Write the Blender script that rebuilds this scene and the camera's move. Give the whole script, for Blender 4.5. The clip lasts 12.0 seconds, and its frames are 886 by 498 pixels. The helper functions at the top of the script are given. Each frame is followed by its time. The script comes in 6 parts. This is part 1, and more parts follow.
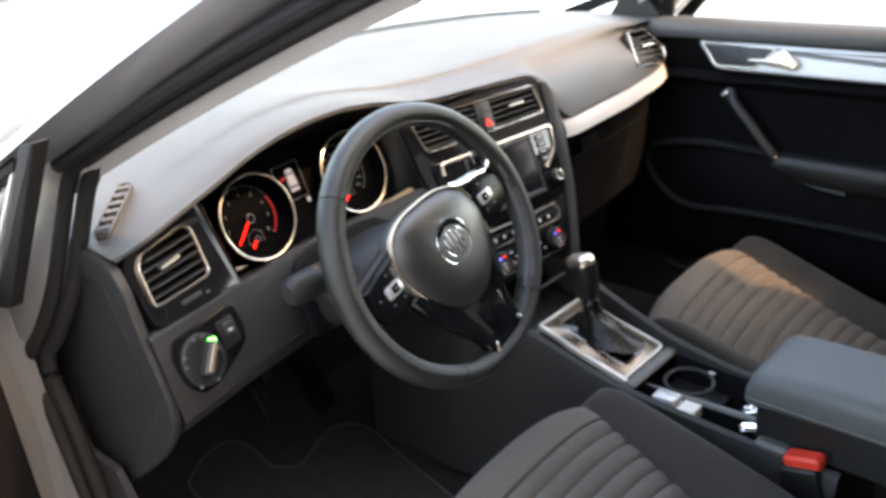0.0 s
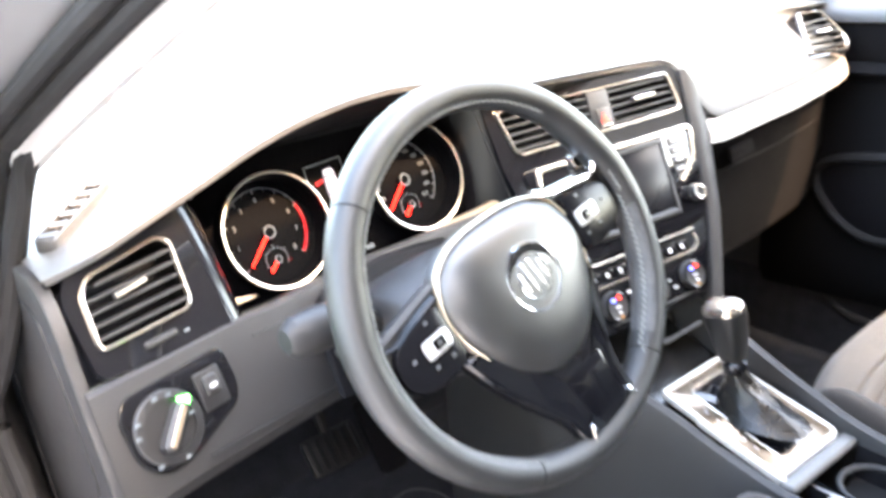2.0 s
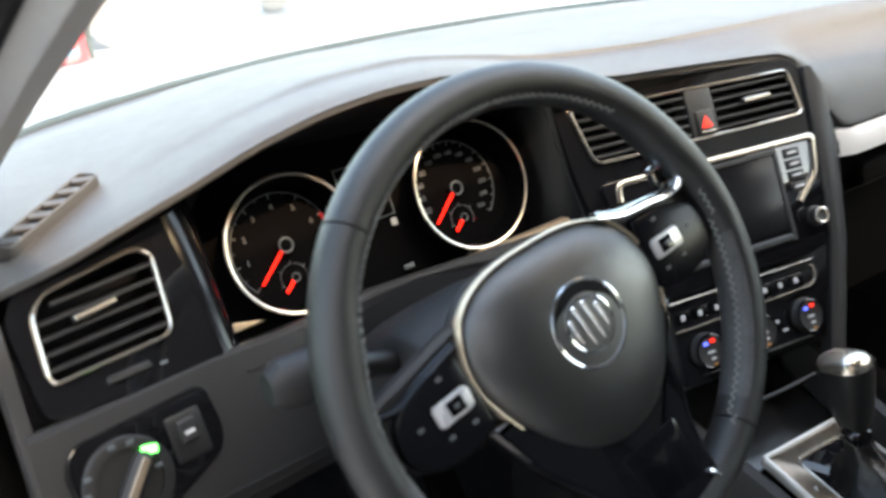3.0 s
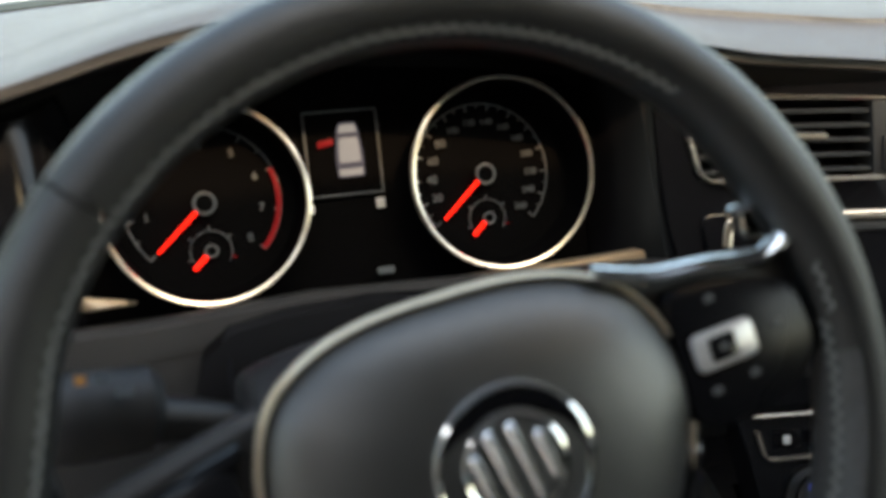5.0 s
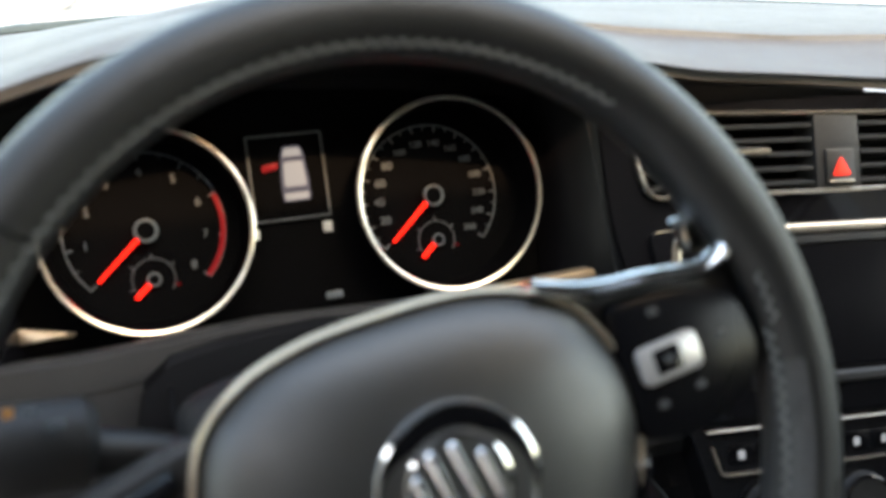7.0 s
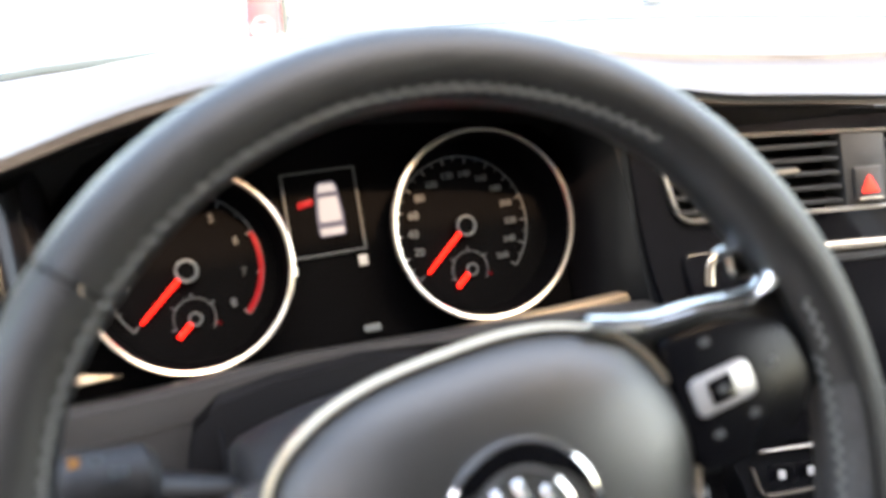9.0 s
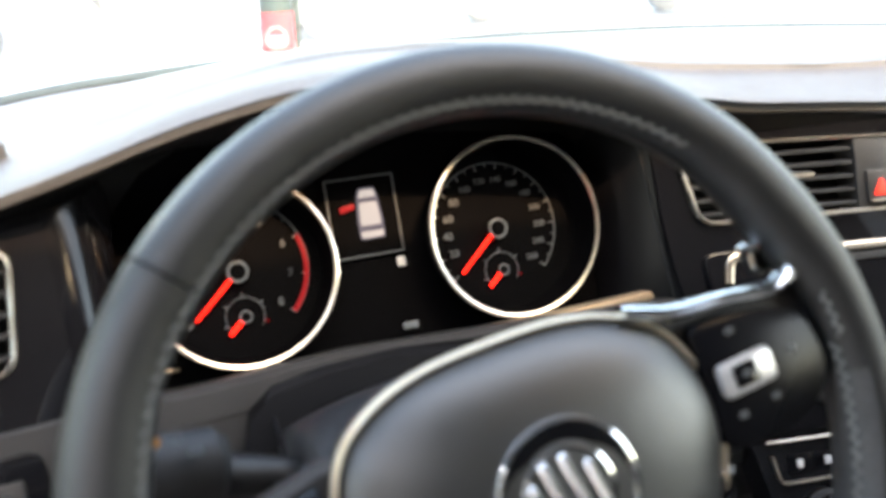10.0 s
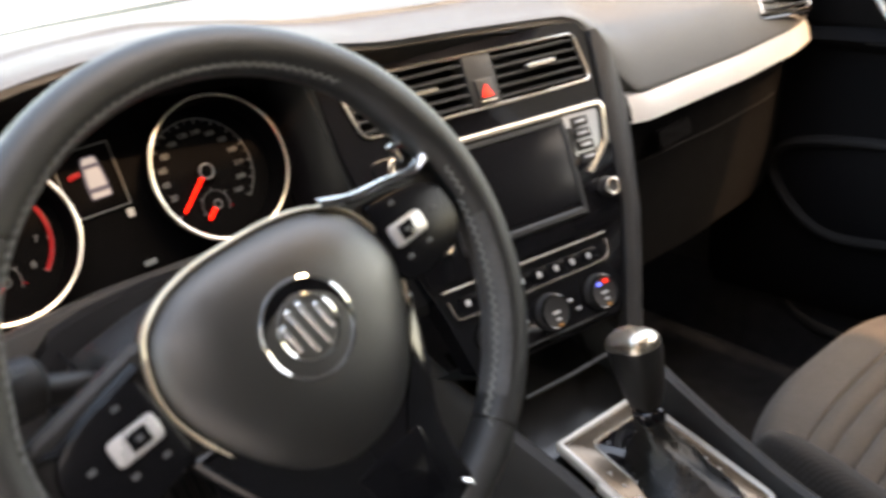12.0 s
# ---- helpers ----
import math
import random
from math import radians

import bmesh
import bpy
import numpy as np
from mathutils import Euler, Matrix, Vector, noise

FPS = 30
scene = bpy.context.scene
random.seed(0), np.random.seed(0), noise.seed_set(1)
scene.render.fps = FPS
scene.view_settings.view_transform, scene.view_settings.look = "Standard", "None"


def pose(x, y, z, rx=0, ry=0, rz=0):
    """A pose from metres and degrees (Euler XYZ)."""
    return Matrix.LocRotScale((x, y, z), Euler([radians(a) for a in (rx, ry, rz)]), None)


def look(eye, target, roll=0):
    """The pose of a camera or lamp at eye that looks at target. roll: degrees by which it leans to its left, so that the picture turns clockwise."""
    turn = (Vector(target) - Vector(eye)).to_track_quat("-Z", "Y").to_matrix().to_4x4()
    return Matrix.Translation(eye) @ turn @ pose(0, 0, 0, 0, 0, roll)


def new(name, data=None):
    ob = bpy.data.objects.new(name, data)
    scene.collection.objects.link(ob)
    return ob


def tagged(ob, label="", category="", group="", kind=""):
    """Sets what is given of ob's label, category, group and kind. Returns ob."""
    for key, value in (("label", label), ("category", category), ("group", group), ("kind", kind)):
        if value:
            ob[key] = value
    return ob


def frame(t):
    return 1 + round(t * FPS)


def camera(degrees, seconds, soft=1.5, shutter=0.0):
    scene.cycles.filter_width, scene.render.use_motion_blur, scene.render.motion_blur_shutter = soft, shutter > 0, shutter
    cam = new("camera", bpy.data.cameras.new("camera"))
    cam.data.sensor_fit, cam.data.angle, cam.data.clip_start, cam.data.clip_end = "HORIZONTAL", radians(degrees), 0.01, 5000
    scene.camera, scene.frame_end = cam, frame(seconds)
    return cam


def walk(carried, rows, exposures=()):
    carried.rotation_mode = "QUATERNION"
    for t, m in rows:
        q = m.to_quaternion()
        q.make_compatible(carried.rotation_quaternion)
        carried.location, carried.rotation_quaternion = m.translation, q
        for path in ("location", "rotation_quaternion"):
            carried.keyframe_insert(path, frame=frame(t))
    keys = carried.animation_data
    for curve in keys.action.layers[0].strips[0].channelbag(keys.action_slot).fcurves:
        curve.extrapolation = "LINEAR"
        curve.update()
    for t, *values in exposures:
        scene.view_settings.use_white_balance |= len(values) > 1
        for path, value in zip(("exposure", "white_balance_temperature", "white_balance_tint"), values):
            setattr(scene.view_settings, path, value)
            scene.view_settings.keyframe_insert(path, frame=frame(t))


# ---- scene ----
cam = camera(52.2, 12.0, soft=3.0, shutter=0.55)
cam.data.dof.use_dof, cam.data.dof.focus_distance, cam.data.dof.aperture_fstop = True, 1.0, 6.0
EXPO = 3.75
PATH = [
    (0, (-1.124, -0.723, 1.354), (0.19, 0.539, 0.529), -5.0),
    (0.5, (-1.124, -0.669, 1.322), (0.186, 0.618, 0.53), -6.7),
    (1, (-1.026, -0.659, 1.278), (0.242, 0.646, 0.449), -7.8),
    (1.5, (-0.916, -0.63, 1.232), (0.233, 0.793, 0.423), -6.9),
    (2, (-0.85, -0.535, 1.215), (0.263, 0.946, 0.462), -6.1),
    (2.5, (-0.766, -0.446, 1.2), (0.253, 1.122, 0.491), -5.8),
    (2.7, (-0.744, -0.449, 1.188), (0.236, 1.141, 0.473), -6.2),
    (4.3, (-0.516, -0.293, 1.107), (0.085, 1.445, 0.321), -0.4),
    (4.5, (-0.495, -0.284, 1.106), (0.074, 1.484, 0.363), 0.1),
    (5, (-0.463, -0.261, 1.089), (0.048, 1.508, 0.308), 1.5),
    (5.5, (-0.474, -0.256, 1.092), (0.01, 1.516, 0.3), 1.3),
    (6, (-0.466, -0.255, 1.091), (0.026, 1.529, 0.332), 0.9),
    (6.5, (-0.461, -0.262, 1.082), (0.075, 1.516, 0.339), 2.0),
    (6.7, (-0.452, -0.26, 1.082), (0.123, 1.512, 0.356), 1.8),
    (8.5, (-0.468, -0.26, 1.093), (0.137, 1.509, 0.382), -0.5),
    (9, (-0.471, -0.256, 1.093), (0.114, 1.53, 0.408), -0.9),
    (9.5, (-0.483, -0.262, 1.091), (0.056, 1.543, 0.419), -1.4),
    (10, (-0.496, -0.284, 1.101), (0.066, 1.516, 0.433), -1.5),
    (10.5, (-0.509, -0.313, 1.115), (0.084, 1.472, 0.434), -1.7),
    (11, (-0.534, -0.349, 1.134), (0.171, 1.369, 0.39), -1.9),
    (11.5, (-0.559, -0.397, 1.131), (0.378, 1.184, 0.342), -5.1),
    (12, (-0.581, -0.427, 1.139), (0.54, 1.015, 0.326), -5.4),
]
walk(cam, [(t, look(eye, target, roll)) for t, eye, target, roll in PATH],
     exposures=[(0.0, EXPO + 0.12, 8600, 11), (0.5, EXPO + 1.38, 8700, 13), (1.0, EXPO + 1.64, 8600, 14), (1.5, EXPO + 1.98, 8400, 12), (2.0, EXPO + 2.26, 8100, 11), (2.5, EXPO + 0.7, 8100, 8), (4.5, EXPO - 0.5, 8300, 3), (5.0, EXPO - 0.62, 8500, 3), (5.5, EXPO - 0.55, 8300, 3), (6.5, EXPO - 0.45, 8300, 3), (8.5, EXPO + 0.7, 8500, 11), (9.5, EXPO + 0.6, 8300, 10), (10.5, EXPO + 0.15, 8300, 7), (11.5, EXPO + 0.05, 8900, 11), (12.0, EXPO + 0.25, 9600, 13)])

# ---- world and sun ----
SUN_UP, SUN_ROUND = 47.5, 162.0      # elevation; bearing from straight ahead towards the passenger side
world = bpy.data.worlds.new("sky")
scene.world = world
world.use_nodes = True
wn = world.node_tree.nodes
sky = wn.new("ShaderNodeTexSky")
sky.sky_type = 'NISHITA'
sky.sun_disc = False
sky.sun_elevation = radians(SUN_UP)
sky.sun_rotation = radians(SUN_ROUND)
sky.dust_density = 2.5
wn["Background"].inputs["Strength"].default_value = 0.14
world.node_tree.links.new(sky.outputs["Color"], wn["Background"].inputs["Color"])

sun_data = bpy.data.lights.new("sun", 'SUN')
sun_data.energy = 0.46
sun_data.angle = radians(1.2)
sun_data.color = (1.0, 0.66, 0.44)
sun = new("sun", sun_data)
sun.matrix_world = look((4 * math.sin(radians(SUN_ROUND)), 4 * math.cos(radians(SUN_ROUND)), 4 * math.tan(radians(SUN_UP))), (0, 0, 0))


# ---- materials ----
def mat(name, col, rough=0.5, metal=0.0, var=0.12, scale=30.0, bump=0.0, grain=600.0, coat=0.0, emit=None, power=0.0, rvar=0.1, spec=0.5):
    """A painted, moulded or woven surface: colour and gloss vary at two scales, with a fine relief."""
    m = bpy.data.materials.new(name)
    m.use_nodes = True
    nt = m.node_tree
    nd, ln = nt.nodes, nt.links
    b = nd["Principled BSDF"]
    b.inputs["Metallic"].default_value = metal
    b.inputs["Coat Weight"].default_value = coat
    b.inputs["Coat Roughness"].default_value = 0.05
    b.inputs["Specular IOR Level"].default_value = spec
    co = nd.new("ShaderNodeTexCoord")
    n1 = nd.new("ShaderNodeTexNoise")
    n1.inputs["Scale"].default_value = scale
    n1.inputs["Detail"].default_value = 5
    ln.new(co.outputs["Object"], n1.inputs["Vector"])
    n2 = nd.new("ShaderNodeTexNoise")
    n2.inputs["Scale"].default_value = scale * 0.12
    ln.new(co.outputs["Object"], n2.inputs["Vector"])
    add = nd.new("ShaderNodeMath")
    add.operation = 'ADD'
    ln.new(n1.outputs["Fac"], add.inputs[0])
    ln.new(n2.outputs["Fac"], add.inputs[1])
    mr = nd.new("ShaderNodeMapRange")
    mr.inputs["From Min"].default_value, mr.inputs["From Max"].default_value = 0.6, 1.4
    ln.new(add.outputs[0], mr.inputs["Value"])
    mix = nd.new("ShaderNodeMix")
    mix.data_type = 'RGBA'
    mix.inputs[6].default_value = (*[c * (1 - var) for c in col], 1)
    mix.inputs[7].default_value = (*[min(1, c * (1 + var)) for c in col], 1)
    ln.new(mr.outputs[0], mix.inputs[0])
    ln.new(mix.outputs[2], b.inputs["Base Color"])
    rr = nd.new("ShaderNodeMapRange")
    rr.inputs["To Min"].default_value, rr.inputs["To Max"].default_value = max(0.02, rough * (1 - rvar)), min(1, rough * (1 + rvar))
    ln.new(mr.outputs[0], rr.inputs["Value"])
    ln.new(rr.outputs[0], b.inputs["Roughness"])
    if bump:
        n3 = nd.new("ShaderNodeTexNoise")
        n3.inputs["Scale"].default_value = grain
        n3.inputs["Detail"].default_value = 3
        ln.new(co.outputs["Object"], n3.inputs["Vector"])
        bp = nd.new("ShaderNodeBump")
        bp.inputs["Strength"].default_value = bump
        bp.inputs["Distance"].default_value = 0.001
        ln.new(n3.outputs["Fac"], bp.inputs["Height"])
        ln.new(bp.outputs[0], b.inputs["Normal"])
    if emit:
        b.inputs["Emission Color"].default_value = (*emit, 1)
        b.inputs["Emission Strength"].default_value = power
    return m


def fabric(name, col, pitch, dark=0.5, uneven=1.0):
    """Knitted seat cloth: a fine lattice of loops over a soft cloudiness."""
    m = mat(name, col, 0.9, 0, 0.18, 25, 0.0, spec=0.2)
    nt = m.node_tree
    nd, ln = nt.nodes, nt.links
    b = nd["Principled BSDF"]
    b.inputs["Sheen Weight"].default_value = 0.12
    co = nd.new("ShaderNodeTexCoord")
    v = nd.new("ShaderNodeTexVoronoi")
    v.inputs["Scale"].default_value = 1 / pitch
    v.inputs["Randomness"].default_value = uneven
    turn = nd.new("ShaderNodeMapping")
    turn.inputs["Rotation"].default_value = (0, 0, radians(45))
    turn.inputs["Scale"].default_value = (1, 1, 0.0 if uneven < 0.5 else 1.0)
    ln.new(co.outputs["Object"], turn.inputs["Vector"])
    ln.new(turn.outputs[0], v.inputs["Vector"])
    mr = nd.new("ShaderNodeMapRange")
    mr.inputs["From Max"].default_value = 0.6
    mr.inputs["To Min"].default_value, mr.inputs["To Max"].default_value = 1.0, dark
    ln.new(v.outputs["Distance"], mr.inputs["Value"])
    mul = nd.new("ShaderNodeMix")
    mul.data_type, mul.blend_type = 'RGBA', 'MULTIPLY'
    mul.inputs[0].default_value = 1
    src = b.inputs["Base Color"].links[0].from_socket
    ln.new(src, mul.inputs[6])
    ln.new(mr.outputs[0], mul.inputs[7])
    ln.new(mul.outputs[2], b.inputs["Base Color"])
    bp = nd.new("ShaderNodeBump")
    bp.inputs["Strength"].default_value = 0.5
    bp.inputs["Distance"].default_value = 0.0015
    ln.new(mr.outputs[0], bp.inputs["Height"])
    ln.new(bp.outputs[0], b.inputs["Normal"])
    return m


def clear_glass(name, tint):
    m = bpy.data.materials.new(name)
    m.use_nodes = True
    nd, ln = m.node_tree.nodes, m.node_tree.links
    nd.remove(nd["Principled BSDF"])
    tr = nd.new("ShaderNodeBsdfTransparent")
    tr.inputs[0].default_value = (*tint, 1)
    gl = nd.new("ShaderNodeBsdfGlossy")
    gl.inputs["Roughness"].default_value = 0.02
    lw = nd.new("ShaderNodeLayerWeight")
    fr_ = nd.new("ShaderNodeMath")
    fr_.operation = 'POWER'
    fr_.inputs[1].default_value = 4.0
    ln.new(lw.outputs["Facing"], fr_.inputs[0])
    mx = nd.new("ShaderNodeMixShader")
    ln.new(fr_.outputs[0], mx.inputs[0])
    ln.new(tr.outputs[0], mx.inputs[1])
    ln.new(gl.outputs[0], mx.inputs[2])
    ln.new(mx.outputs[0], nd["Material Output"].inputs[0])
    return m


PAD = mat("soft_touch_pad", (0.054, 0.05508, 0.05616), 0.5, 0, 0.06, 60, 0.5, 1400, spec=0.4)
PLATEFRAME = mat("gear_frame_satin", (0.56, 0.525, 0.475), 0.3, 0.35, 0.04, 60)
LEVER = mat("lever_leather", (0.0091, 0.0091, 0.0091), 0.36, 0, 0.2, 60, 0.35, 1500)
CONSOLE = mat("console_plastic", (0.045, 0.0445, 0.044), 0.45, 0, 0.08, 60, 0.4, 1200)
CONSOLESIDE = mat("console_side", (0.027, 0.0268, 0.0272), 0.5, 0, 0.08, 60, 0.4, 1200, spec=0.35)
TRAY = mat("tray_plastic", (0.009, 0.0092, 0.0095), 0.16, 0, 0.15, 60, 0.1, 900)
BARS = mat("tray_bar_plastic", (0.085, 0.083, 0.080), 0.42, 0, 0.08, 60, 0.3, 1200)
LOWER = mat("moulded_plastic", (0.018, 0.018, 0.01875), 0.5, 0, 0.08, 60, 0.4, 1200, spec=0.35)
DARK = mat("dark_plastic", (0.0084, 0.0084, 0.009), 0.5, 0, 0.1, 50, 0.2, 1200)
PIANO = mat("piano_black", (0.005, 0.005, 0.006), 0.05, 0, 0.2, 20, 0, coat=0.0, spec=0.5, rvar=0.3)
CHEEK = mat("gloss_black", (0.004, 0.004, 0.005), 0.12, 0, 0.2, 20, spec=0.26)
PODBLACK = mat("pod_black", (0.005, 0.005, 0.006), 0.25, 0, 0.2, 20, spec=0.12)
# Blue-grey puts the glare over the black strip into its colour
STRIPRUB = mat("glare_tinted_strip", (0.06, 0.085, 0.10), 0.9, 0, 0.1, 20, spec=0.05)
FAINT = mat("faint_marking", (0.07, 0.0735, 0.077), 0.5, 0, 0.1, 30)
# Brown: the warm reflection on the satin grey plate is put into its colour
GEARFACE = mat("warm_reflect_plate", (0.20, 0.155, 0.115), 0.22, 0.75, 0.08, 60, 0.05, 900)
# dark tint added on the unseen left rear window to cut light
TINTED = clear_glass("tinted_glass", (0.12, 0.13, 0.13))
# Near-black with the shade of vents, wells and undersides put into the colour
SHADE_BLACK = mat("shade_black", (0.004, 0.004, 0.005), 0.7, 0, 0.1, 40, spec=0.15)
DIAL = mat("dial_face", (0.002, 0.002, 0.0024), 0.7, 0, 0.1, 40, spec=0.02)
HEADLINER = mat("headliner_cloth", (0.231, 0.2255, 0.22), 0.9, 0, 0.06, 90, 0.4, 900)
CHROME = mat("satin_chrome", (0.66, 0.59, 0.50), 0.24, 0.92, 0.05, 40)
# Gold of the warm light on the satin trim is mixed into this colour
HUBTRIM = mat("hub_trim_warm_lit", (0.80, 0.67, 0.50), 0.34, 0.5, 0.05, 40)
# Tan carries the ledge's warm reflection; it is also the switch inlay's colour
TAN_SATIN = mat("tan_satin", (0.30, 0.235, 0.17), 0.30, 0.6, 0.06, 60)
BRIGHT = mat("bright_chrome", (0.88, 0.88, 0.88), 0.07, 1, 0.03, 40)
SILVER = mat("silver_trim", (0.518, 0.511, 0.504), 0.36, 0.25, 0.04, 120, 0.1, 900)
LEATHER = mat("wheel_leather", (0.0130, 0.0130, 0.0128), 0.43, 0, 0.12, 80, 0.3, 1800, spec=0.55)
PERFORATED = mat("perforated_leather", (0.05, 0.05, 0.05), 0.45, 0, 0.45, 420, 0.9, 520)
AIRBAG = mat("airbag_cover_plastic", (0.0190, 0.0183, 0.0170), 0.34, 0, 0.06, 60, 0.25, 1500, spec=1.0)
STITCH = mat("grey_thread", (0.16, 0.165, 0.155), 0.8, 0, 0.15, 200)
RED = mat("needle_red", (0.30, 0.006, 0.006), 0.5, 0, 0.05, 30, emit=(1, 0.015, 0.012), power=0.35, spec=0.15)
REDMARK = mat("red_marking", (0.07, 0.006, 0.010), 0.5, 0, 0.1, 30, emit=(1, 0.02, 0.03), power=0.022, spec=0.1)
HAZARD = mat("hazard_red", (0.62, 0.03, 0.02), 0.45, 0, 0.05, 30, emit=(1, 0.03, 0.02), power=0.12, spec=0.2)
GREEN = mat("lamp_green", (0.05, 0.6, 0.10), 0.4, 0, 0.05, 30, emit=(0.08, 1, 0.15), power=0.6)
BLUE = mat("cold_blue", (0.06, 0.10, 0.75), 0.4, 0, 0.05, 30, emit=(0.1, 0.15, 1), power=0.15)
MARK = mat("white_marking", (0.434, 0.441, 0.448), 0.5, 0, 0.05, 30)
DIMMARK = mat("dim_marking", (0.075, 0.088, 0.098), 0.5, 0, 0.05, 30)
GLOW = mat("display_white", (0.03, 0.03, 0.033), 0.5, 0, 0.08, 60, emit=(0.88, 0.84, 0.94), power=0.042, spec=0.05)
GLOWDIM = mat("display_grey", (0.02, 0.02, 0.03), 0.5, 0, 0.1, 60, emit=(0.5, 0.5, 0.72), power=0.013, spec=0.05)
SCREEN = mat("dark_screen", (0.006, 0.006, 0.007), 0.2, 0, 0.1, 20, spec=0.12)
# Near-black: shade on the glove box and door panels put into the plastic
SHADED_PLASTIC = mat("shaded_plastic", (0.005, 0.005, 0.0055), 0.75, 0, 0.1, 50, 0.2, 1200, spec=0.04)
AMBER = mat("amber_marking", (0.36, 0.15, 0.03), 0.45, 0, 0.05, 30)
BUTTON = mat("pale_button", (0.54, 0.5325, 0.525), 0.28, 0.3, 0.04, 40)
CARPET = mat("carpet", (0.026, 0.0255, 0.027), 0.95, 0, 0.35, 300, 0.9, 500, spec=0.1)
MATCLOTH = mat("mat_pile", (0.036, 0.0350, 0.037), 0.95, 0, 0.35, 260, 0.9, 420, spec=0.1)
RUBBER = mat("rubber_seal", (0.0090, 0.0090, 0.0095), 0.7, 0, 0.15, 60, 0.2, 800, spec=0.2)
BODY = mat("silver_paint", (0.1425, 0.1425, 0.1447), 0.38, 0.3, 0.02, 6, 0.0, coat=0.5)
TRIM = mat("pillar_trim", (0.294, 0.287, 0.28), 0.75, 0, 0.06, 90, 0.4, 900)
CLOTH = fabric("ribbed_cloth", (0.114, 0.099, 0.0858), 0.0016, 0.7)
BOLSTER = fabric("bolster_cloth", (0.058, 0.052, 0.047), 0.0040, 0.35, 0.12)
ARMCLOTH = mat("armrest_leatherette", (0.0825, 0.09075, 0.0935), 0.5, 0, 0.08, 60, 0.4, 1100)
BUCKLE = mat("buckle_red", (0.75, 0.05, 0.03), 0.35, 0, 0.06, 40)
FLOOR = mat("pale_tiles", (0.36, 0.39, 0.42), 0.45, 0, 0.06, 3)
WHITECAR = mat("white_paint", (0.78, 0.78, 0.77), 0.25, 0, 0.03, 10, coat=0.6)
# Pale grey: glare haze over the far tyres is put into the colour
HAZED_TYRE = mat("hazed_tyre_rubber", (0.36, 0.37, 0.375), 0.8, 0, 0.1, 30)
SIGNRED = mat("sign_red", (0.62, 0.05, 0.06), 0.5, 0, 0.06, 12)
SIGNDARK = mat("sign_dark", (0.03, 0.05, 0.045), 0.5, 0, 0.1, 12)
LAMPLENS = mat("lamp_lens", (0.8, 0.75, 0.65), 0.4, 0, 0.03, 60, emit=(1.0, 0.80, 0.58), power=4.0)
PLASTER = mat("grey_render", (0.20, 0.165, 0.135), 0.9, 0, 0.15, 4, 0.4, 80)
GLASS = clear_glass("windscreen_glass", (0.96, 0.98, 0.97))


# ---- building helpers ----
def thing(name, loc, label, category, group="", kind=""):
    ob = new(name)
    ob.location = loc
    ob.empty_display_size = 0.05
    return tagged(ob, label, category, group, kind)


def finish(name, bm, material, shift, sharp=35):
    bm.transform(Matrix.Translation(-Vector(shift)))
    bmesh.ops.recalc_face_normals(bm, faces=bm.faces)
    for f in bm.faces:
        f.smooth = True
    me = bpy.data.meshes.new(name)
    bm.to_mesh(me)
    bm.free()
    me.set_sharp_from_angle(angle=radians(sharp))
    me.materials.append(material)
    return new(name, me)


def part(name, bm, material, parent, label="", sharp=35):
    root = parent
    while root.parent:
        root = root.parent
    ob = finish(name, bm, material, root.location, sharp)
    ob.parent = parent
    return tagged(ob, label)


def solid(name, bm, material, label, category, kind="structure", sharp=35):
    return tagged(finish(name, bm, material, (0, 0, 0), sharp), label, category, "", kind)


def panel(c, lean, yaw=0.0, roll=0.0):
    """A frame on a leaning panel: x to the right, y up along it, z out of it towards the driver."""
    w, l = radians(yaw), radians(lean)
    ax = Vector((math.cos(w), math.sin(w), 0))
    fw = Vector((-math.sin(w), math.cos(w), 0))
    up = Vector((0, 0, 1)) * math.cos(l) + fw * math.sin(l)
    nz = ax.cross(up)
    m = Matrix((ax, up, nz)).transposed().to_4x4()
    return Matrix.Translation(c) @ m @ Matrix.Rotation(radians(roll), 4, 'Z')


def at(m, x, y, z=0.0):
    return m @ Matrix.Translation((x, y, z))


def turned(m, x, y, z=0.0, deg=0.0):
    return m @ Matrix.Translation((x, y, z)) @ Matrix.Rotation(radians(deg), 4, 'Z')


def rpoly(pts, r, n=5):
    """A polygon with rounded corners."""
    out, k = [], len(pts)
    for i in range(k):
        p, a, b = Vector(pts[i]), Vector(pts[i - 1]), Vector(pts[(i + 1) % k])
        ra = r[i] if isinstance(r, (list, tuple)) else r
        da, db = (a - p), (b - p)
        d = min(ra, 0.48 * da.length, 0.48 * db.length)
        q0, q1 = p + da.normalized() * d, p + db.normalized() * d
        for j in range(n + 1):
            u = j / n
            out.append(tuple(q0 * (1 - u) ** 2 + p * 2 * u * (1 - u) + q1 * u * u))
    return out


def rrect(w, h, r, n=4, x=0.0, y=0.0):
    return rpoly([(x - w / 2, y - h / 2), (x + w / 2, y - h / 2), (x + w / 2, y + h / 2), (x - w / 2, y + h / 2)], r, n)


def smooth_loop(pts, n=6):
    out, k = [], len(pts)
    for i in range(k):
        p0, p1, p2, p3 = (Vector(pts[(i + j - 1) % k]) for j in range(4))
        for j in range(n):
            u = j / n
            out.append(tuple(0.5 * (2 * p1 + (p2 - p0) * u + (2 * p0 - 5 * p1 + 4 * p2 - p3) * u * u + (3 * p1 - p0 - 3 * p2 + p3) * u ** 3)))
    return out


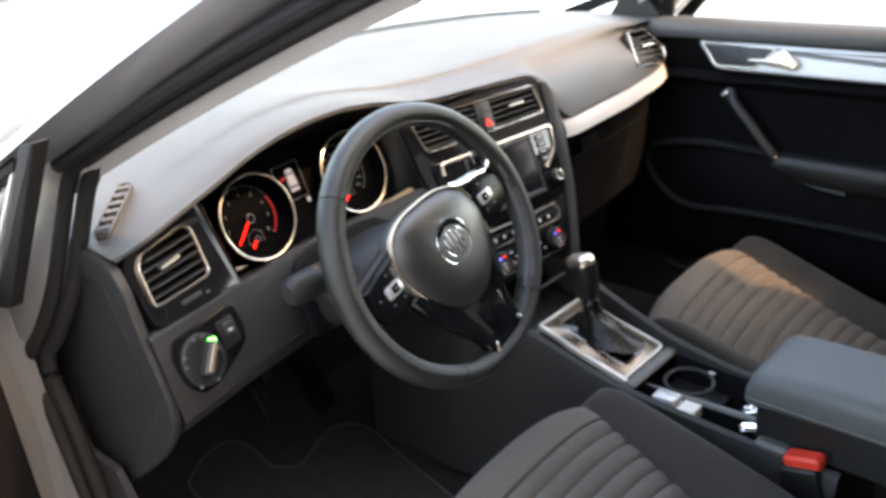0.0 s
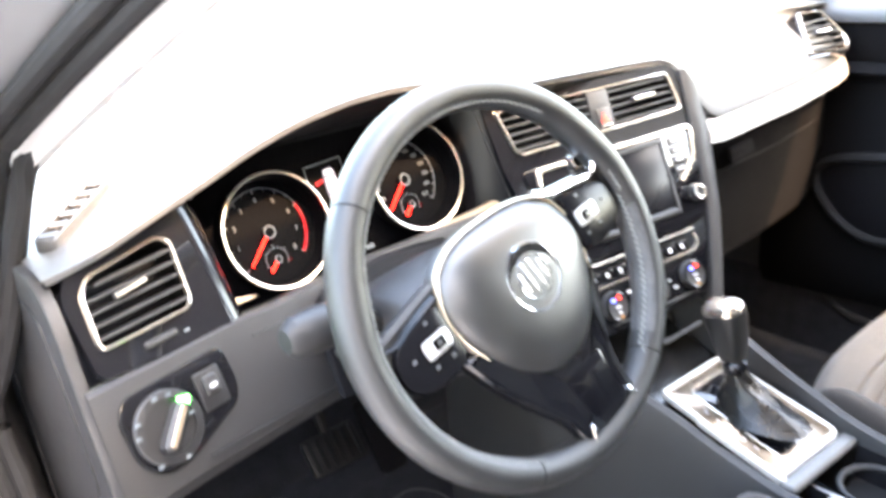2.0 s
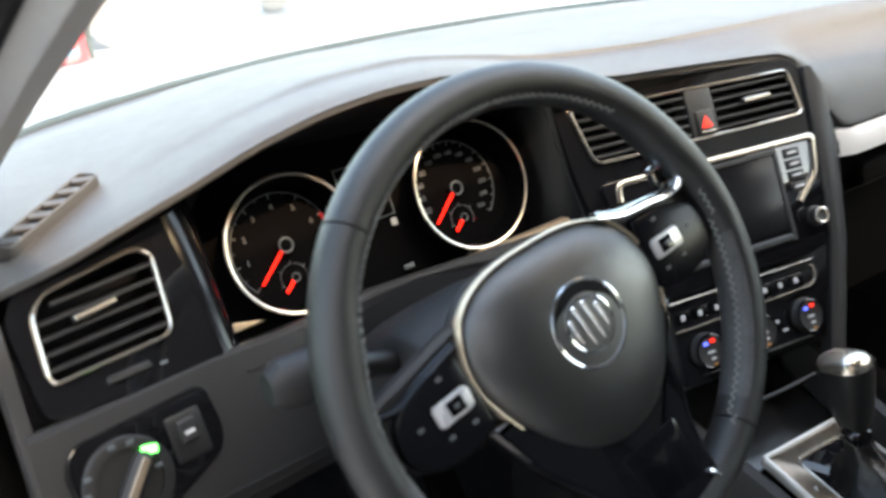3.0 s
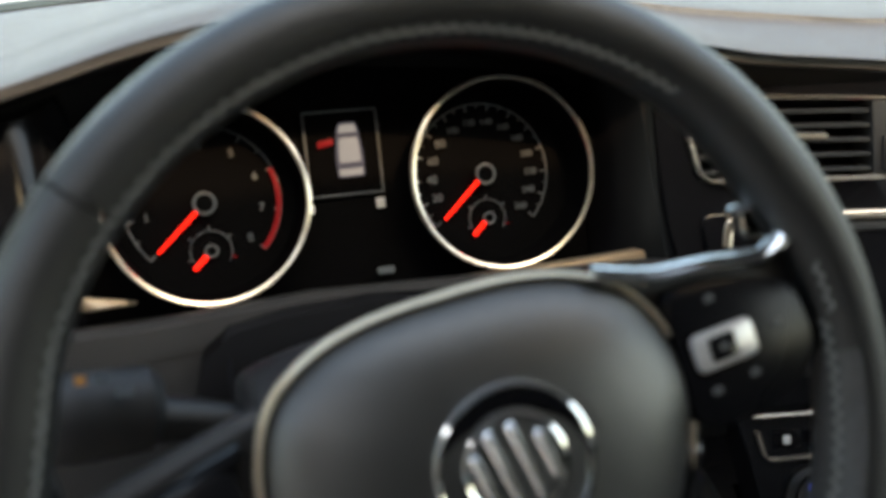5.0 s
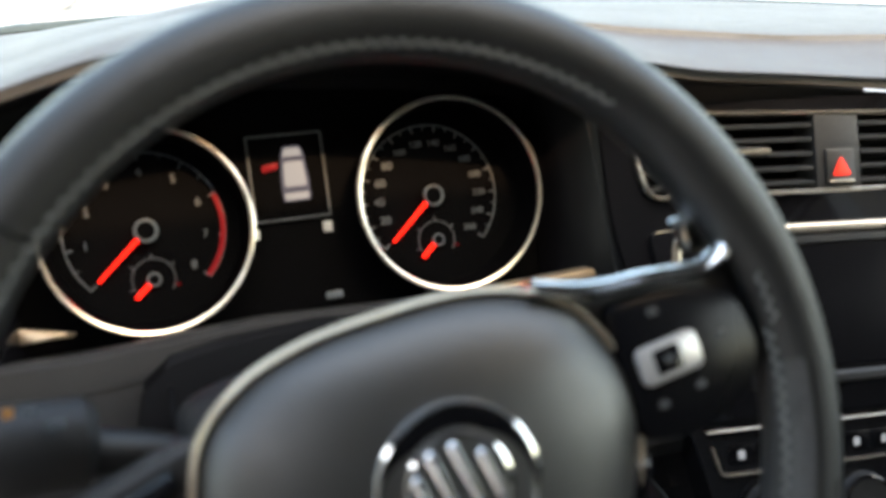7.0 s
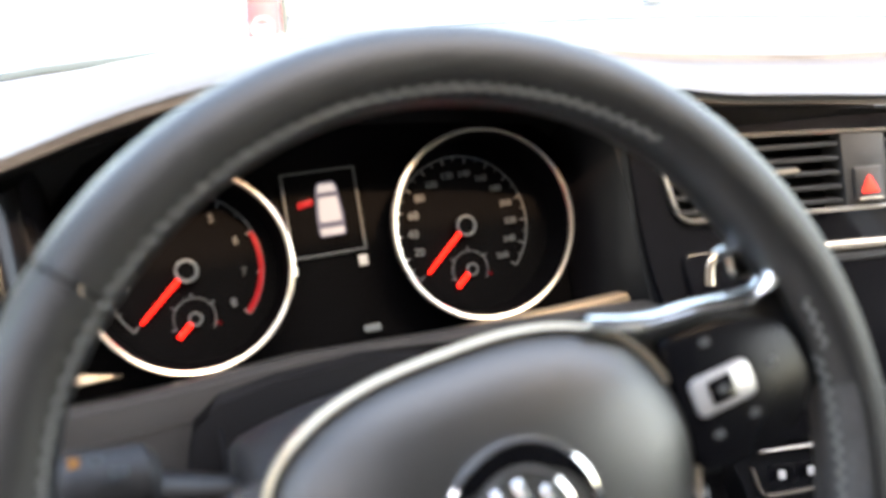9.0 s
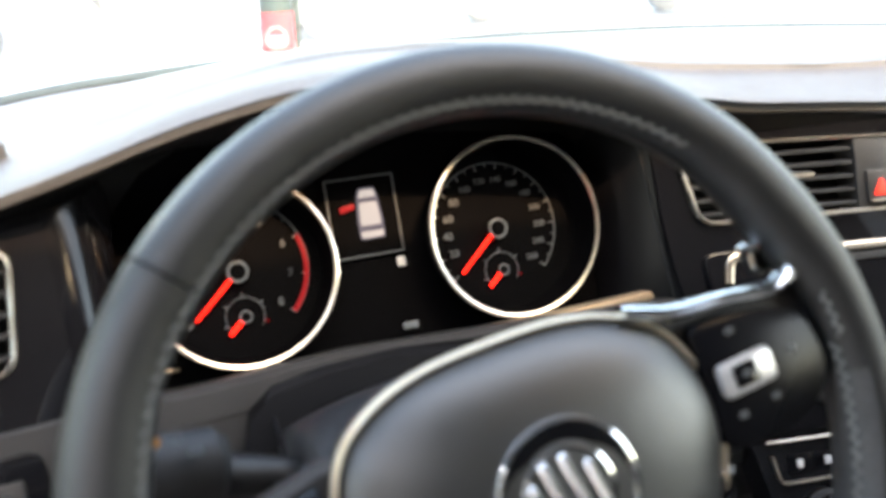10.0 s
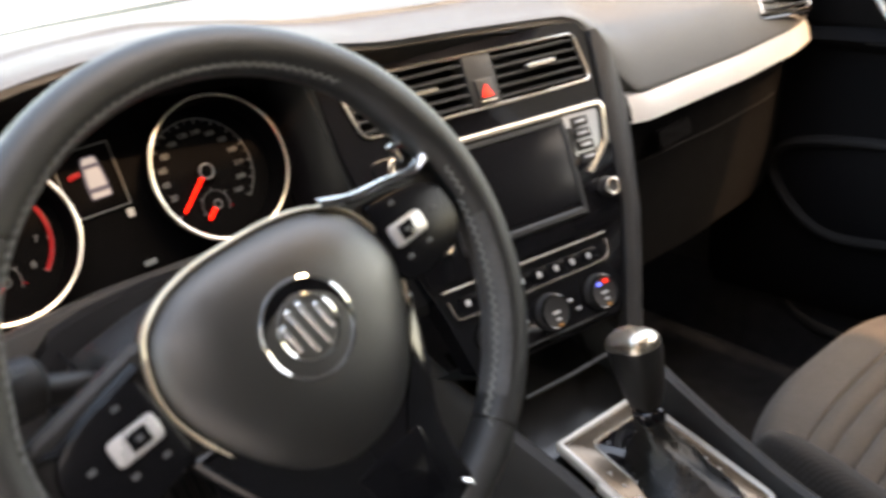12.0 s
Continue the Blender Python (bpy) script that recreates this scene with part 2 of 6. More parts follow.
def smooth_line(pts, n=6):
    pts = [Vector(p) for p in pts]
    ext = [2 * pts[0] - pts[1]] + pts + [2 * pts[-1] - pts[-2]]
    out = []
    for i in range(1, len(ext) - 2):
        p0, p1, p2, p3 = ext[i - 1:i + 3]
        for j in range(n):
            u = j / n
            out.append(0.5 * (2 * p1 + (p2 - p0) * u + (2 * p0 - 5 * p1 + 4 * p2 - p3) * u * u + (3 * p1 - p0 - 3 * p2 + p3) * u ** 3))
    out.append(pts[-1])
    return out


def inset(loop, d):
    if abs(d) < 1e-9:
        return list(loop)
    k, out = len(loop), []
    area = sum(loop[i - 1][0] * loop[i][1] - loop[i][0] * loop[i - 1][1] for i in range(k))
    s = 1 if area > 0 else -1
    for i in range(k):
        a, p, b = Vector(loop[i - 1]), Vector(loop[i]), Vector(loop[(i + 1) % k])
        e1, e2 = (p - a), (b - p)
        e1 = e1.normalized() if e1.length > 1e-9 else e2.normalized()
        e2 = e2.normalized() if e2.length > 1e-9 else e1
        nn = Vector((-e1.y - e2.y, e1.x + e2.x))
        nn = nn.normalized() if nn.length > 1e-6 else Vector((-e1.y, e1.x))
        c = max(0.5, nn.dot(Vector((-e1.y, e1.x))))
        out.append(tuple(p + nn * (d * s / c)))
    return out


def sweep(loop, prof, m, shut=False, caps=(True, True), bm=None):
    """Rings of the loop, each inset and raised as prof says, joined; shut: the last ring meets the first."""
    bm = bm or bmesh.new()
    rings = [[bm.verts.new(m @ Vector((x, y, z))) for x, y in inset(loop, d)] for d, z in prof]
    k = len(loop)
    for i in range(len(rings) if shut else len(rings) - 1):
        a, b = rings[i], rings[(i + 1) % len(rings)]
        for j in range(k):
            bm.faces.new((a[j], a[(j + 1) % k], b[(j + 1) % k], b[j]))
    if not shut:
        if caps[0]:
            bm.faces.new(rings[0][::-1])
        if caps[1]:
            bm.faces.new(rings[-1])
    return bm


def dome(loop, levels, mid, m):
    """Rings of the loop drawn in towards its middle, each at its own height."""
    rows = [[m @ Vector((mid[0] + (x - mid[0]) * k, mid[1] + (y - mid[1]) * k, z)) for x, y in loop] for k, z in levels]
    return loft(rows, True, True)


def plate(loop, z0, z1, m, bev=0.0008, bm=None):
    return sweep(loop, [(0, z0), (0, z1 - bev), (bev * 0.3, z1 - bev * 0.3), (bev, z1)], m, bm=bm)


def rim_band(loop, width, z0, z1, m, bev=0.0008, bm=None):
    """A raised frame that follows the loop inwards over its width."""
    return sweep(loop, [(0, z0), (0, z1 - bev), (bev, z1), (width - bev, z1), (width, z1 - bev), (width, z0)], m, True, bm=bm)


def box(m, sx, sy, sz, bev=0.0, bm=None):
    b = bev or min(sx, sy, sz) * 0.06
    return sweep(rrect(sx, sy, b * 1.5, 2), [(b, -sz / 2), (0, -sz / 2 + b), (0, sz / 2 - b), (b, sz / 2)], m, bm=bm)


def lathe(prof, m, n=32, bm=None):
    bm = bm or bmesh.new()
    rings = [[bm.verts.new(m @ Vector((r * math.cos(2 * math.pi * i / n), r * math.sin(2 * math.pi * i / n), z))) for i in range(n)] for r, z in prof]
    for a, b in zip(rings, rings[1:]):
        for j in range(n):
            bm.faces.new((a[j], a[(j + 1) % n], b[(j + 1) % n], b[j]))
    bm.faces.new(rings[0][::-1])
    bm.faces.new(rings[-1])
    return bm


def loft(rows, closed=False, caps=False, bm=None):
    """A skin over rows of points; closed: each row is a loop."""
    bm = bm or bmesh.new()
    vs = [[bm.verts.new(Vector(p)) for p in r] for r in rows]
    k = len(vs[0])
    for a, b in zip(vs, vs[1:]):
        for j in range(k if closed else k - 1):
            bm.faces.new((a[j], a[(j + 1) % k], b[(j + 1) % k], b[j]))
    if caps:
        bm.faces.new(vs[0][::-1])
        bm.faces.new(vs[-1])
    return bm


def slab(rows, thick):
    """A skin with a thickness: the rows, and the same rows set back along thick."""
    d = Vector(thick)
    k = [list(r) + [Vector(p) + d for p in reversed(list(r))] for r in rows]
    return loft(k, True, True)


def tube(path, rad, n=12, closed=False, flat=1.0, up=(0, 0, 1), bm=None):
    bm = bm or bmesh.new()
    path = [Vector(p) for p in path]
    k, rings = len(path), []
    for i, p in enumerate(path):
        if closed:
            t = path[(i + 1) % k] - path[i - 1]
        else:
            t = path[min(i + 1, k - 1)] - path[max(i - 1, 0)]
        t.normalize()
        s = t.cross(Vector(up))
        s = s.normalized() if s.length > 1e-5 else Vector((1, 0, 0))
        w = s.cross(t)
        r = rad[i] if isinstance(rad, (list, tuple)) else rad
        rings.append([bm.verts.new(p + s * (r * math.cos(2 * math.pi * j / n)) + w * (r * flat * math.sin(2 * math.pi * j / n))) for j in range(n)])
    for i in range(k if closed else k - 1):
        a, b = rings[i], rings[(i + 1) % k]
        for j in range(n):
            bm.faces.new((a[j], a[(j + 1) % n], b[(j + 1) % n], b[j]))
    if not closed:
        bm.faces.new(rings[0][::-1])
        bm.faces.new(rings[-1])
    return bm


def ribbon(pts, width, z0, z1, m, bm=None):
    """A flat strip of even width along a line of points on a panel."""
    pts = [Vector(p) for p in pts]
    rows = []
    for i, p in enumerate(pts):
        t = (pts[min(i + 1, len(pts) - 1)] - pts[max(i - 1, 0)]).normalized()
        nn = Vector((-t.y, t.x)) * (width / 2)
        e = nn * 0.7
        rows.append([m @ Vector((*(p - nn), z0)), m @ Vector((*(p - nn), z1 - 0.0006)), m @ Vector((*(p - e), z1)), m @ Vector((*(p + e), z1)), m @ Vector((*(p + nn), z1 - 0.0006)), m @ Vector((*(p + nn), z0))])
    return loft(rows, True, True, bm)


def rline(pts, r, n=4):
    """An open line with rounded corners."""
    out = [tuple(pts[0])]
    for a, p, b in zip(pts, pts[1:], pts[2:]):
        a, p, b = Vector(a), Vector(p), Vector(b)
        d = min(r, 0.48 * (a - p).length, 0.48 * (b - p).length)
        q0, q1 = p + (a - p).normalized() * d, p + (b - p).normalized() * d
        out += [tuple(q0 * (1 - u) ** 2 + p * 2 * u * (1 - u) + q1 * u * u) for u in (i / n for i in range(n + 1))]
    return out + [tuple(pts[-1])]


def holed(loop, holes, z0, z1, m):
    """A plate with openings through it."""
    bm = bmesh.new()
    edges = []
    for lp in [loop] + holes:
        vs = [bm.verts.new(m @ Vector((x, y, z1))) for x, y in lp]
        edges += [bm.edges.new((vs[i - 1], vs[i])) for i in range(len(vs))]
    bmesh.ops.triangle_fill(bm, use_beauty=True, use_dissolve=False, edges=edges)
    for lp in [loop] + holes:
        top = [bm.verts.new(m @ Vector((x, y, z1))) for x, y in lp]
        low = [bm.verts.new(m @ Vector((x, y, z0))) for x, y in lp]
        for i in range(len(lp)):
            bm.faces.new((top[i - 1], top[i], low[i], low[i - 1]))
    bmesh.ops.remove_doubles(bm, verts=bm.verts, dist=0.00002)
    return bm


def lettering(text, size, m, z=0.0004):
    cu = bpy.data.curves.new("lettering", 'FONT')
    cu.body, cu.size, cu.align_x, cu.align_y, cu.extrude = text, size, 'CENTER', 'CENTER', z
    ob = bpy.data.objects.new("lettering", cu)
    scene.collection.objects.link(ob)
    me = bpy.data.meshes.new_from_object(ob.evaluated_get(bpy.context.evaluated_depsgraph_get()))
    bpy.data.objects.remove(ob)
    bpy.data.curves.remove(cu)
    bm = bmesh.new()
    bm.from_mesh(me)
    bpy.data.meshes.remove(me)
    bm.transform(m)
    return bm


def lathe_open(prof, m, n=48):
    bm = bmesh.new()
    rings = [[bm.verts.new(m @ Vector((r * math.cos(2 * math.pi * i / n), r * math.sin(2 * math.pi * i / n), z))) for i in range(n)] for r, z in prof]
    for a, b in zip(rings, rings[1:]):
        for j in range(n):
            bm.faces.new((a[j], a[(j + 1) % n], b[(j + 1) % n], b[j]))
    return bm


def ring(m, r, w, z, n=64):
    """A rounded ring of radius r and half width w at height z."""
    bm = bmesh.new()
    rings = []
    for i in range(n):
        a = 2 * math.pi * i / n
        rings.append([bm.verts.new(m @ Vector(((r + w * math.cos(b)) * math.cos(a), (r + w * math.cos(b)) * math.sin(a), z + w * math.sin(b)))) for b in (math.pi * 2 * j / 8 for j in range(8))])
    for i in range(n):
        a, b = rings[i], rings[(i + 1) % n]
        for j in range(8):
            bm.faces.new((a[j], a[(j + 1) % 8], b[(j + 1) % 8], b[j]))
    return bm


def table(xs, ys):
    return lambda x: float(np.interp(x, xs, ys))


def soft_table(xs, ys):
    """Like table, but rounded at its points."""
    f = table(xs, ys)
    return lambda x: sum(f(x + d) for d in (-0.016, -0.008, 0, 0.008, 0.016)) / 5


WHEEL = panel((-0.3664, 0.0099, 0.8851), 23.2, 1.9, 13)
DIALS = panel((-0.3693, 0.2915, 0.894), 20, 2, 1.5)
LEFT = panel((-0.635, 0.192, 0.91), 20, 12)
OUTER = panel((-0.6325, 0.2039, 0.9046), 28, 12)     # round the outer vent, leaning further back than the switch panel
STACK = panel((0.0, 0.2, 0.85), 22, -6)

# ---- dashboard ----
lip_z = soft_table([-0.70, -0.65, -0.59, -0.54, -0.488, -0.433, -0.375, -0.314, -0.25, -0.18, -0.114, -0.05, 0.02, 0.10, 0.145, 0.185, 0.40, 0.62, 0.69],
                   [0.940, 0.949, 0.967, 0.981, 0.998, 1.011, 1.018, 1.018, 1.008, 0.990, 0.978, 0.974, 0.968, 0.961, 0.952, 0.872, 0.872, 0.872, 0.872])
lip_y = soft_table([-0.70, -0.6, -0.5, -0.3, -0.18, -0.1, 0.14, 0.19, 0.4, 0.55, 0.62, 0.69], [0.205, 0.212, 0.22, 0.222, 0.228, 0.236, 0.236, 0.196, 0.205, 0.225, 0.245, 0.28])
base_y = soft_table([-0.70, -0.6, -0.4, -0.2, 0, 0.2, 0.4, 0.6, 0.70], [0.60, 0.74, 0.86, 0.93, 0.95, 0.93, 0.86, 0.74, 0.60])
crown_z = soft_table([-0.70, -0.6, -0.5, -0.4, -0.3, -0.15, 0, 0.15, 0.3, 0.5, 0.70], [0.946, 0.968, 1.000, 1.022, 1.026, 1.005, 0.995, 0.992, 0.988, 0.98, 0.955])
front_y = soft_table([-0.70, -0.2, 0.12, 0.20, 0.4, 0.6, 0.70], [0.245, 0.25, 0.26, 0.27, 0.28, 0.31, 0.34])
front_z = soft_table([-0.70, -0.65, -0.59, -0.54, -0.488, -0.433, -0.375, -0.314, -0.25, -0.18, -0.114, 0.14, 0.2, 0.4, 0.62, 0.69],
                     [0.946, 0.955, 0.973, 0.989, 1.008, 1.021, 1.027, 1.027, 1.018, 1.001, 0.990, 0.972, 0.955, 0.955, 0.945, 0.935])


def pad_row(x):
    by, ly, lz, fy, fz, cz = base_y(x), lip_y(x), lip_z(x), front_y(x), front_z(x), crown_z(x)
    pts = [(by, 0.95), (by - 0.07, 0.955), (by - 0.16, 0.28 * cz + 0.72 * 0.962), (0.36, cz), (0.30, 0.5 * cz + 0.5 * max(fz, cz - 0.012)),
           (fy, fz), ((fy + ly) / 2 - 0.012, fz * 0.62 + lz * 0.38), (ly + 0.001, lz + 0.006), (ly + 0.0015, lz)]
    rows = smooth_line([Vector((x, y, z)) for y, z in pts], 4)
    return rows + [Vector((x, ly + 0.012, lz - 0.003)), Vector((x, ly + 0.03, lz + 0.001))]


dashboard = thing("dashboard", (0, 0.3, 0.6), "dark grey soft-touch car dashboard with gloss black fascia", "dashboard")
xs_pad = [-0.70 + 0.02 * i for i in range(42)] + [0.14 + 0.008 * i for i in range(9)] + [0.22 + 0.02 * i for i in range(24)]
pad = part("pad", loft([pad_row(x) for x in xs_pad]), PAD, dashboard, "soft grey padded top of the dashboard", 50)

# underside of the instrument hood
hood_rows = []
for i in range(32):
    x = -0.70 + 0.0268 * i
    back_y = table([-0.70, -0.60, -0.55, -0.50, -0.2, -0.16, 0.14], [0.225, 0.235, 0.27, 0.315, 0.315, 0.26, 0.25])(x)
    back_z = table([-0.70, -0.56, -0.50, -0.44, -0.30, -0.2, -0.15, 0.14], [0.935, 0.962, 0.972, 0.975, 0.975, 0.965, 0.958, 0.945])(x)
    hood_rows.append([(x, lip_y(x) + 0.006, lip_z(x) - 0.003), (x, 0.6 * lip_y(x) + 0.4 * back_y, 0.5 * lip_z(x) + 0.5 * back_z + 0.004), (x, back_y, back_z), (x, back_y + 0.03, back_z - 0.06)])
part("hood_lining", loft(hood_rows), SHADE_BLACK, dashboard, "lining under the instrument hood, near-black for shade")

# outlines of the vents
left_loop = rpoly([(-0.050, -0.029), (0.046, -0.027), (0.055, 0.038), (0.042, 0.0455), (-0.030, 0.036), (-0.043, 0.024)], [0.010, 0.012, 0.014, 0.010, 0.014, 0.012], 5)
mid_loop = rpoly([(-0.149, 0.0535), (0.127, 0.0535), (0.119, 0.107), (-0.164, 0.113)], [0.012, 0.012, 0.010, 0.006], 5)
rv_loop = rpoly([(-0.066, -0.031), (0.040, -0.041), (0.053, -0.018), (0.036, 0.036), (-0.030, 0.043)], [0.008, 0.01, 0.012, 0.012, 0.008], 5)
# gloss black panel round the left vent and beside the dials
fascia = part("left_fascia", holed(rpoly([(-0.060, -0.050), (0.074, -0.0605), (0.074, 0.02), (0.073, 0.061), (0.058, 0.061), (-0.045, 0.045), (-0.060, 0.024)], [0.012, 0.001, 0.001, 0.001, 0.008, 0.02, 0.015]), [inset(left_loop, 0.002)], -0.01, 0.0, OUTER), PIANO, dashboard, "gloss black fascia round the outer air vent")
wall_rows = []
for i in range(12):
    v = i / 11
    p = OUTER @ Vector((0.0735, -0.060 + 0.121 * v, -0.0005))
    q = DIALS @ Vector((-0.166 + 0.006 * v, -0.068 + 0.15 * v, 0.004))
    c = p + OUTER.to_3x3() @ Vector((0.030, 0, 0.0))
    wall_rows.append([p.lerp(c, k / 10).lerp(c.lerp(q, k / 10), k / 10) for k in range(11)])
part("fascia_cheek", loft(wall_rows), CHEEK, dashboard, "gloss black cheek between vent and dials")
wall_rows = []
for i in range(12):
    v = i / 11
    p = STACK @ Vector((-0.158 - 0.022 * v, 0.0 + 0.125 * v, -0.001))
    q = DIALS @ Vector((0.166 + 0.004 * v, -0.085 + 0.175 * v, 0.002))
    wall_rows.append([q, q.lerp(p, 0.25) + Vector((0, -0.003, 0)), q.lerp(p, 0.5) + Vector((0, -0.004, 0)), q.lerp(p, 0.8) + Vector((0, -0.003, 0)), p])
cheek = part("fascia_cheek", loft(wall_rows), PODBLACK, dashboard, "gloss black cheek beside the speedometer")
part("fascia_seam", tube([wall_rows[i][3] + Vector((0, -0.0006, 0)) for i in range(12)], 0.0007, 6), DARK, cheek)

# lower panels on the driver's side
def low_row(x):
    k = (min(x, -0.40) + 0.635) * 0.2126
    prof = [(0.198, 0.850), (0.180, 0.857), (0.1735, 0.855), (0.155, 0.808), (0.141, 0.772), (0.137, 0.756), (0.143, 0.742), (0.165, 0.728), (0.22, 0.705), (0.32, 0.66), (0.42, 0.60)]
    drop = table([-0.70, -0.62, -0.5, -0.3, -0.12], [0.0, 0.0, 0.004, 0.012, 0.012])(x)
    dip = table([-0.70, -0.56, -0.50, -0.12], [0.0, 0.0, 0.005, 0.005])(x)
    return [Vector((x, y + k, z - drop * (z < 0.80) - dip * (z > 0.84))) for y, z in prof]


low_x = [-0.702 + 0.02 * i for i in range(30)]
lower = part("knee_panel", loft([low_row(x) for x in low_x]), LOWER, dashboard, "grey moulded knee panel below the fascia", 28)
part("panel_gap", tube([low_row(-0.62 + 0.02 * i)[5] + Vector((0, -0.0005, 0.012 - 0.0006 * i)) for i in range(12)], 0.0011, 6), DARK, dashboard)
part("panel_gap", tube([low_row(x)[2].lerp(low_row(x)[3], 0.34) + Vector((0, -0.0003, 0)) for x in (-0.54, -0.52, -0.50, -0.48, -0.462)], 0.0011, 6), DARK, dashboard)

# cap that closes the end of the dashboard in the door opening
cap_loop = [(0.50, 0.93), (0.30, 0.945), (0.222, 0.945), (0.19, 0.92), (0.175, 0.86), (0.155, 0.81), (0.14, 0.77), (0.145, 0.735), (0.19, 0.68), (0.26, 0.62), (0.34, 0.56), (0.50, 0.50)]
side = Matrix(((0, 0, -1, -0.700), (1, 0, 0, 0), (0, 1, 0, 0), (0, 0, 0, 1)))
part("end_cap", plate(rpoly(cap_loop, 0.02, 3), -0.004, 0.008, side, 0.004), LOWER, dashboard, "grey plastic cap on the end of the dashboard")
part("end_cap_seam", tube([side @ Vector((y, z, 0.0085)) for y, z in smooth_loop([(0.25, 0.91), (0.215, 0.87), (0.19, 0.80), (0.185, 0.755), (0.22, 0.70), (0.30, 0.62), (0.40, 0.60), (0.40, 0.88)], 5)], 0.0013, 6, True), DARK, dashboard)

# defroster outlet by the side window
DEF = Vector((-0.676, 0.268, 0.955)), Vector((-0.599, 0.339, 0.974))
dirv = (DEF[1] - DEF[0])
u_ = dirv.normalized()
n_ = Vector((-0.05, -0.16, 0.98))
n_ = (n_ - u_ * n_.dot(u_)).normalized()
v_ = n_.cross(u_)
defm = Matrix((u_, v_, n_)).transposed().to_4x4()
defm.translation = (DEF[0] + DEF[1]) / 2 + n_ * 0.0065
outlet = part("defroster_outlet", rim_band(rrect(dirv.length + 0.010, 0.020, 0.006), 0.0022, -0.012, 0.0008, defm, 0.0008), PAD, dashboard)
# black floor plate that holds the shade of the slots between the slats
part("hollow", plate(rrect(dirv.length + 0.007, 0.017, 0.004), -0.014, -0.0110, defm), SHADE_BLACK, outlet)
for i in range(6):
    part("slat", box(turned(defm, -0.047 + 0.019 * i, 0, -0.0012, 28), 0.0078, 0.0170, 0.0026, 0.0006), PAD, outlet)

# silver strip and glove box on the passenger's side
def strip_row(x, e=0.0):
    v = (x - 0.178) / 0.45
    y = lip_y(x) - 0.004 + e
    zt, zb = 0.871 + 0.003 * v, 0.841 + 0.004 * v
    return [Vector((x, y + 0.014, zt + 0.002)), Vector((x, y + 0.003, zt - 0.001)), Vector((x, y - 0.003, (zt + zb) / 2)), Vector((x, y - 0.006, zb)), Vector((x, y + 0.012, zb - 0.003))]


part("silver_strip", loft([strip_row(0.182 + 0.02 * i) for i in range(23)]), SILVER, dashboard, "satin silver strip across the passenger side")
glove = []
for i in range(29):
    x = 0.150 + 0.0186 * i
    y = lip_y(max(x, 0.185))
    glove.append([(x, y + 0.012, 0.842), (x, y + 0.016, 0.832), (x, y + 0.03, 0.80), (x, y + 0.035, 0.70), (x, y + 0.05, 0.62), (x, y + 0.12, 0.56), (x, 0.55, 0.54)])
# grey plastic front, darkened in colour for the shade under the dashboard
part("glove_box", loft(glove), SHADED_PLASTIC, dashboard, "grey plastic glove box front painted near-black for shade")
part("glove_catch", plate(rrect(0.07, 0.022, 0.006), 0, 0.006, panel((0.285, 0.219, 0.800), 12, 6), 0.002), SHADED_PLASTIC, dashboard)
part("glove_gap", tube([Vector((x, lip_y(x) + 0.029, 0.775)) for x in (0.19 + 0.03 * i for i in range(14))], 0.0012, 6), SHADE_BLACK, dashboard)

# windscreen edge strip along the base
part("base_strip", tube([Vector((x, base_y(x) + 0.004, 0.952)) for x in (-0.69 + 0.06 * i for i in range(24))], 0.0060, 8), STRIPRUB, dashboard, "edge strip at the foot of the windscreen, tinted for glare")
solid("scuttle", loft([[(x, base_y(x) - 0.01, 0.940), (x, base_y(x) + 0.03, 0.938), (x, 1.00, 0.930), (x, 1.04, 0.915)] for x in (-0.70 + 0.05 * i for i in range(29))]), BODY, "silver scuttle at the base of the windscreen", "car body")

# ---- air vents ----
def vent(m, loop, slats, tab, name_label, hollow_depth=0.03, width=0.0028):
    v = thing("air_vent", m.translation, name_label, "air vent", "dashboard air vents")
    part("housing", sweep(inset(loop, width * 0.8), [(0, 0.001), (0.002, -hollow_depth)], m, caps=(False, True)), SHADE_BLACK, v)
    part("frame", rim_band(loop, width, -0.004, 0.0035, m, 0.0014), CHROME, v, "satin chrome frame")
    for x0, y0, x1, y1 in slats:
        d = Vector((x1 - x0, y1 - y0))
        sm = turned(m, (x0 + x1) / 2, (y0 + y1) / 2, -0.006, math.degrees(math.atan2(d.y, d.x))) @ Matrix.Rotation(radians(14), 4, 'X')
        # slat body painted black as if shaded; a grey strip gives its lit edge
        slat = part("slat", box(sm, d.length, 0.0022, 0.013, 0.0007), SHADE_BLACK, v)
        part("slat_lit_edge", box(sm @ Matrix.Translation((0, 0.0001, 0.0066)), d.length, 0.0026, 0.0012, 0.0004), LOWER, slat, "grey strip painted for the slat's lit front edge")
    if tab:
        x0, y0, x1, y1 = tab
        d = Vector((x1 - x0, y1 - y0))
        t = part("tab", box(turned(m, (x0 + x1) / 2, (y0 + y1) / 2, 0.002, math.degrees(math.atan2(d.y, d.x))), d.length, 0.0065, 0.008, 0.002), DARK, v)
        part("tab_inlay", box(turned(m, (x0 + x1) / 2, (y0 + y1) / 2, 0.0066, math.degrees(math.atan2(d.y, d.x))), d.length * 0.94, 0.0042, 0.002, 0.0008), CHROME, t, "chrome inlay")
    return v


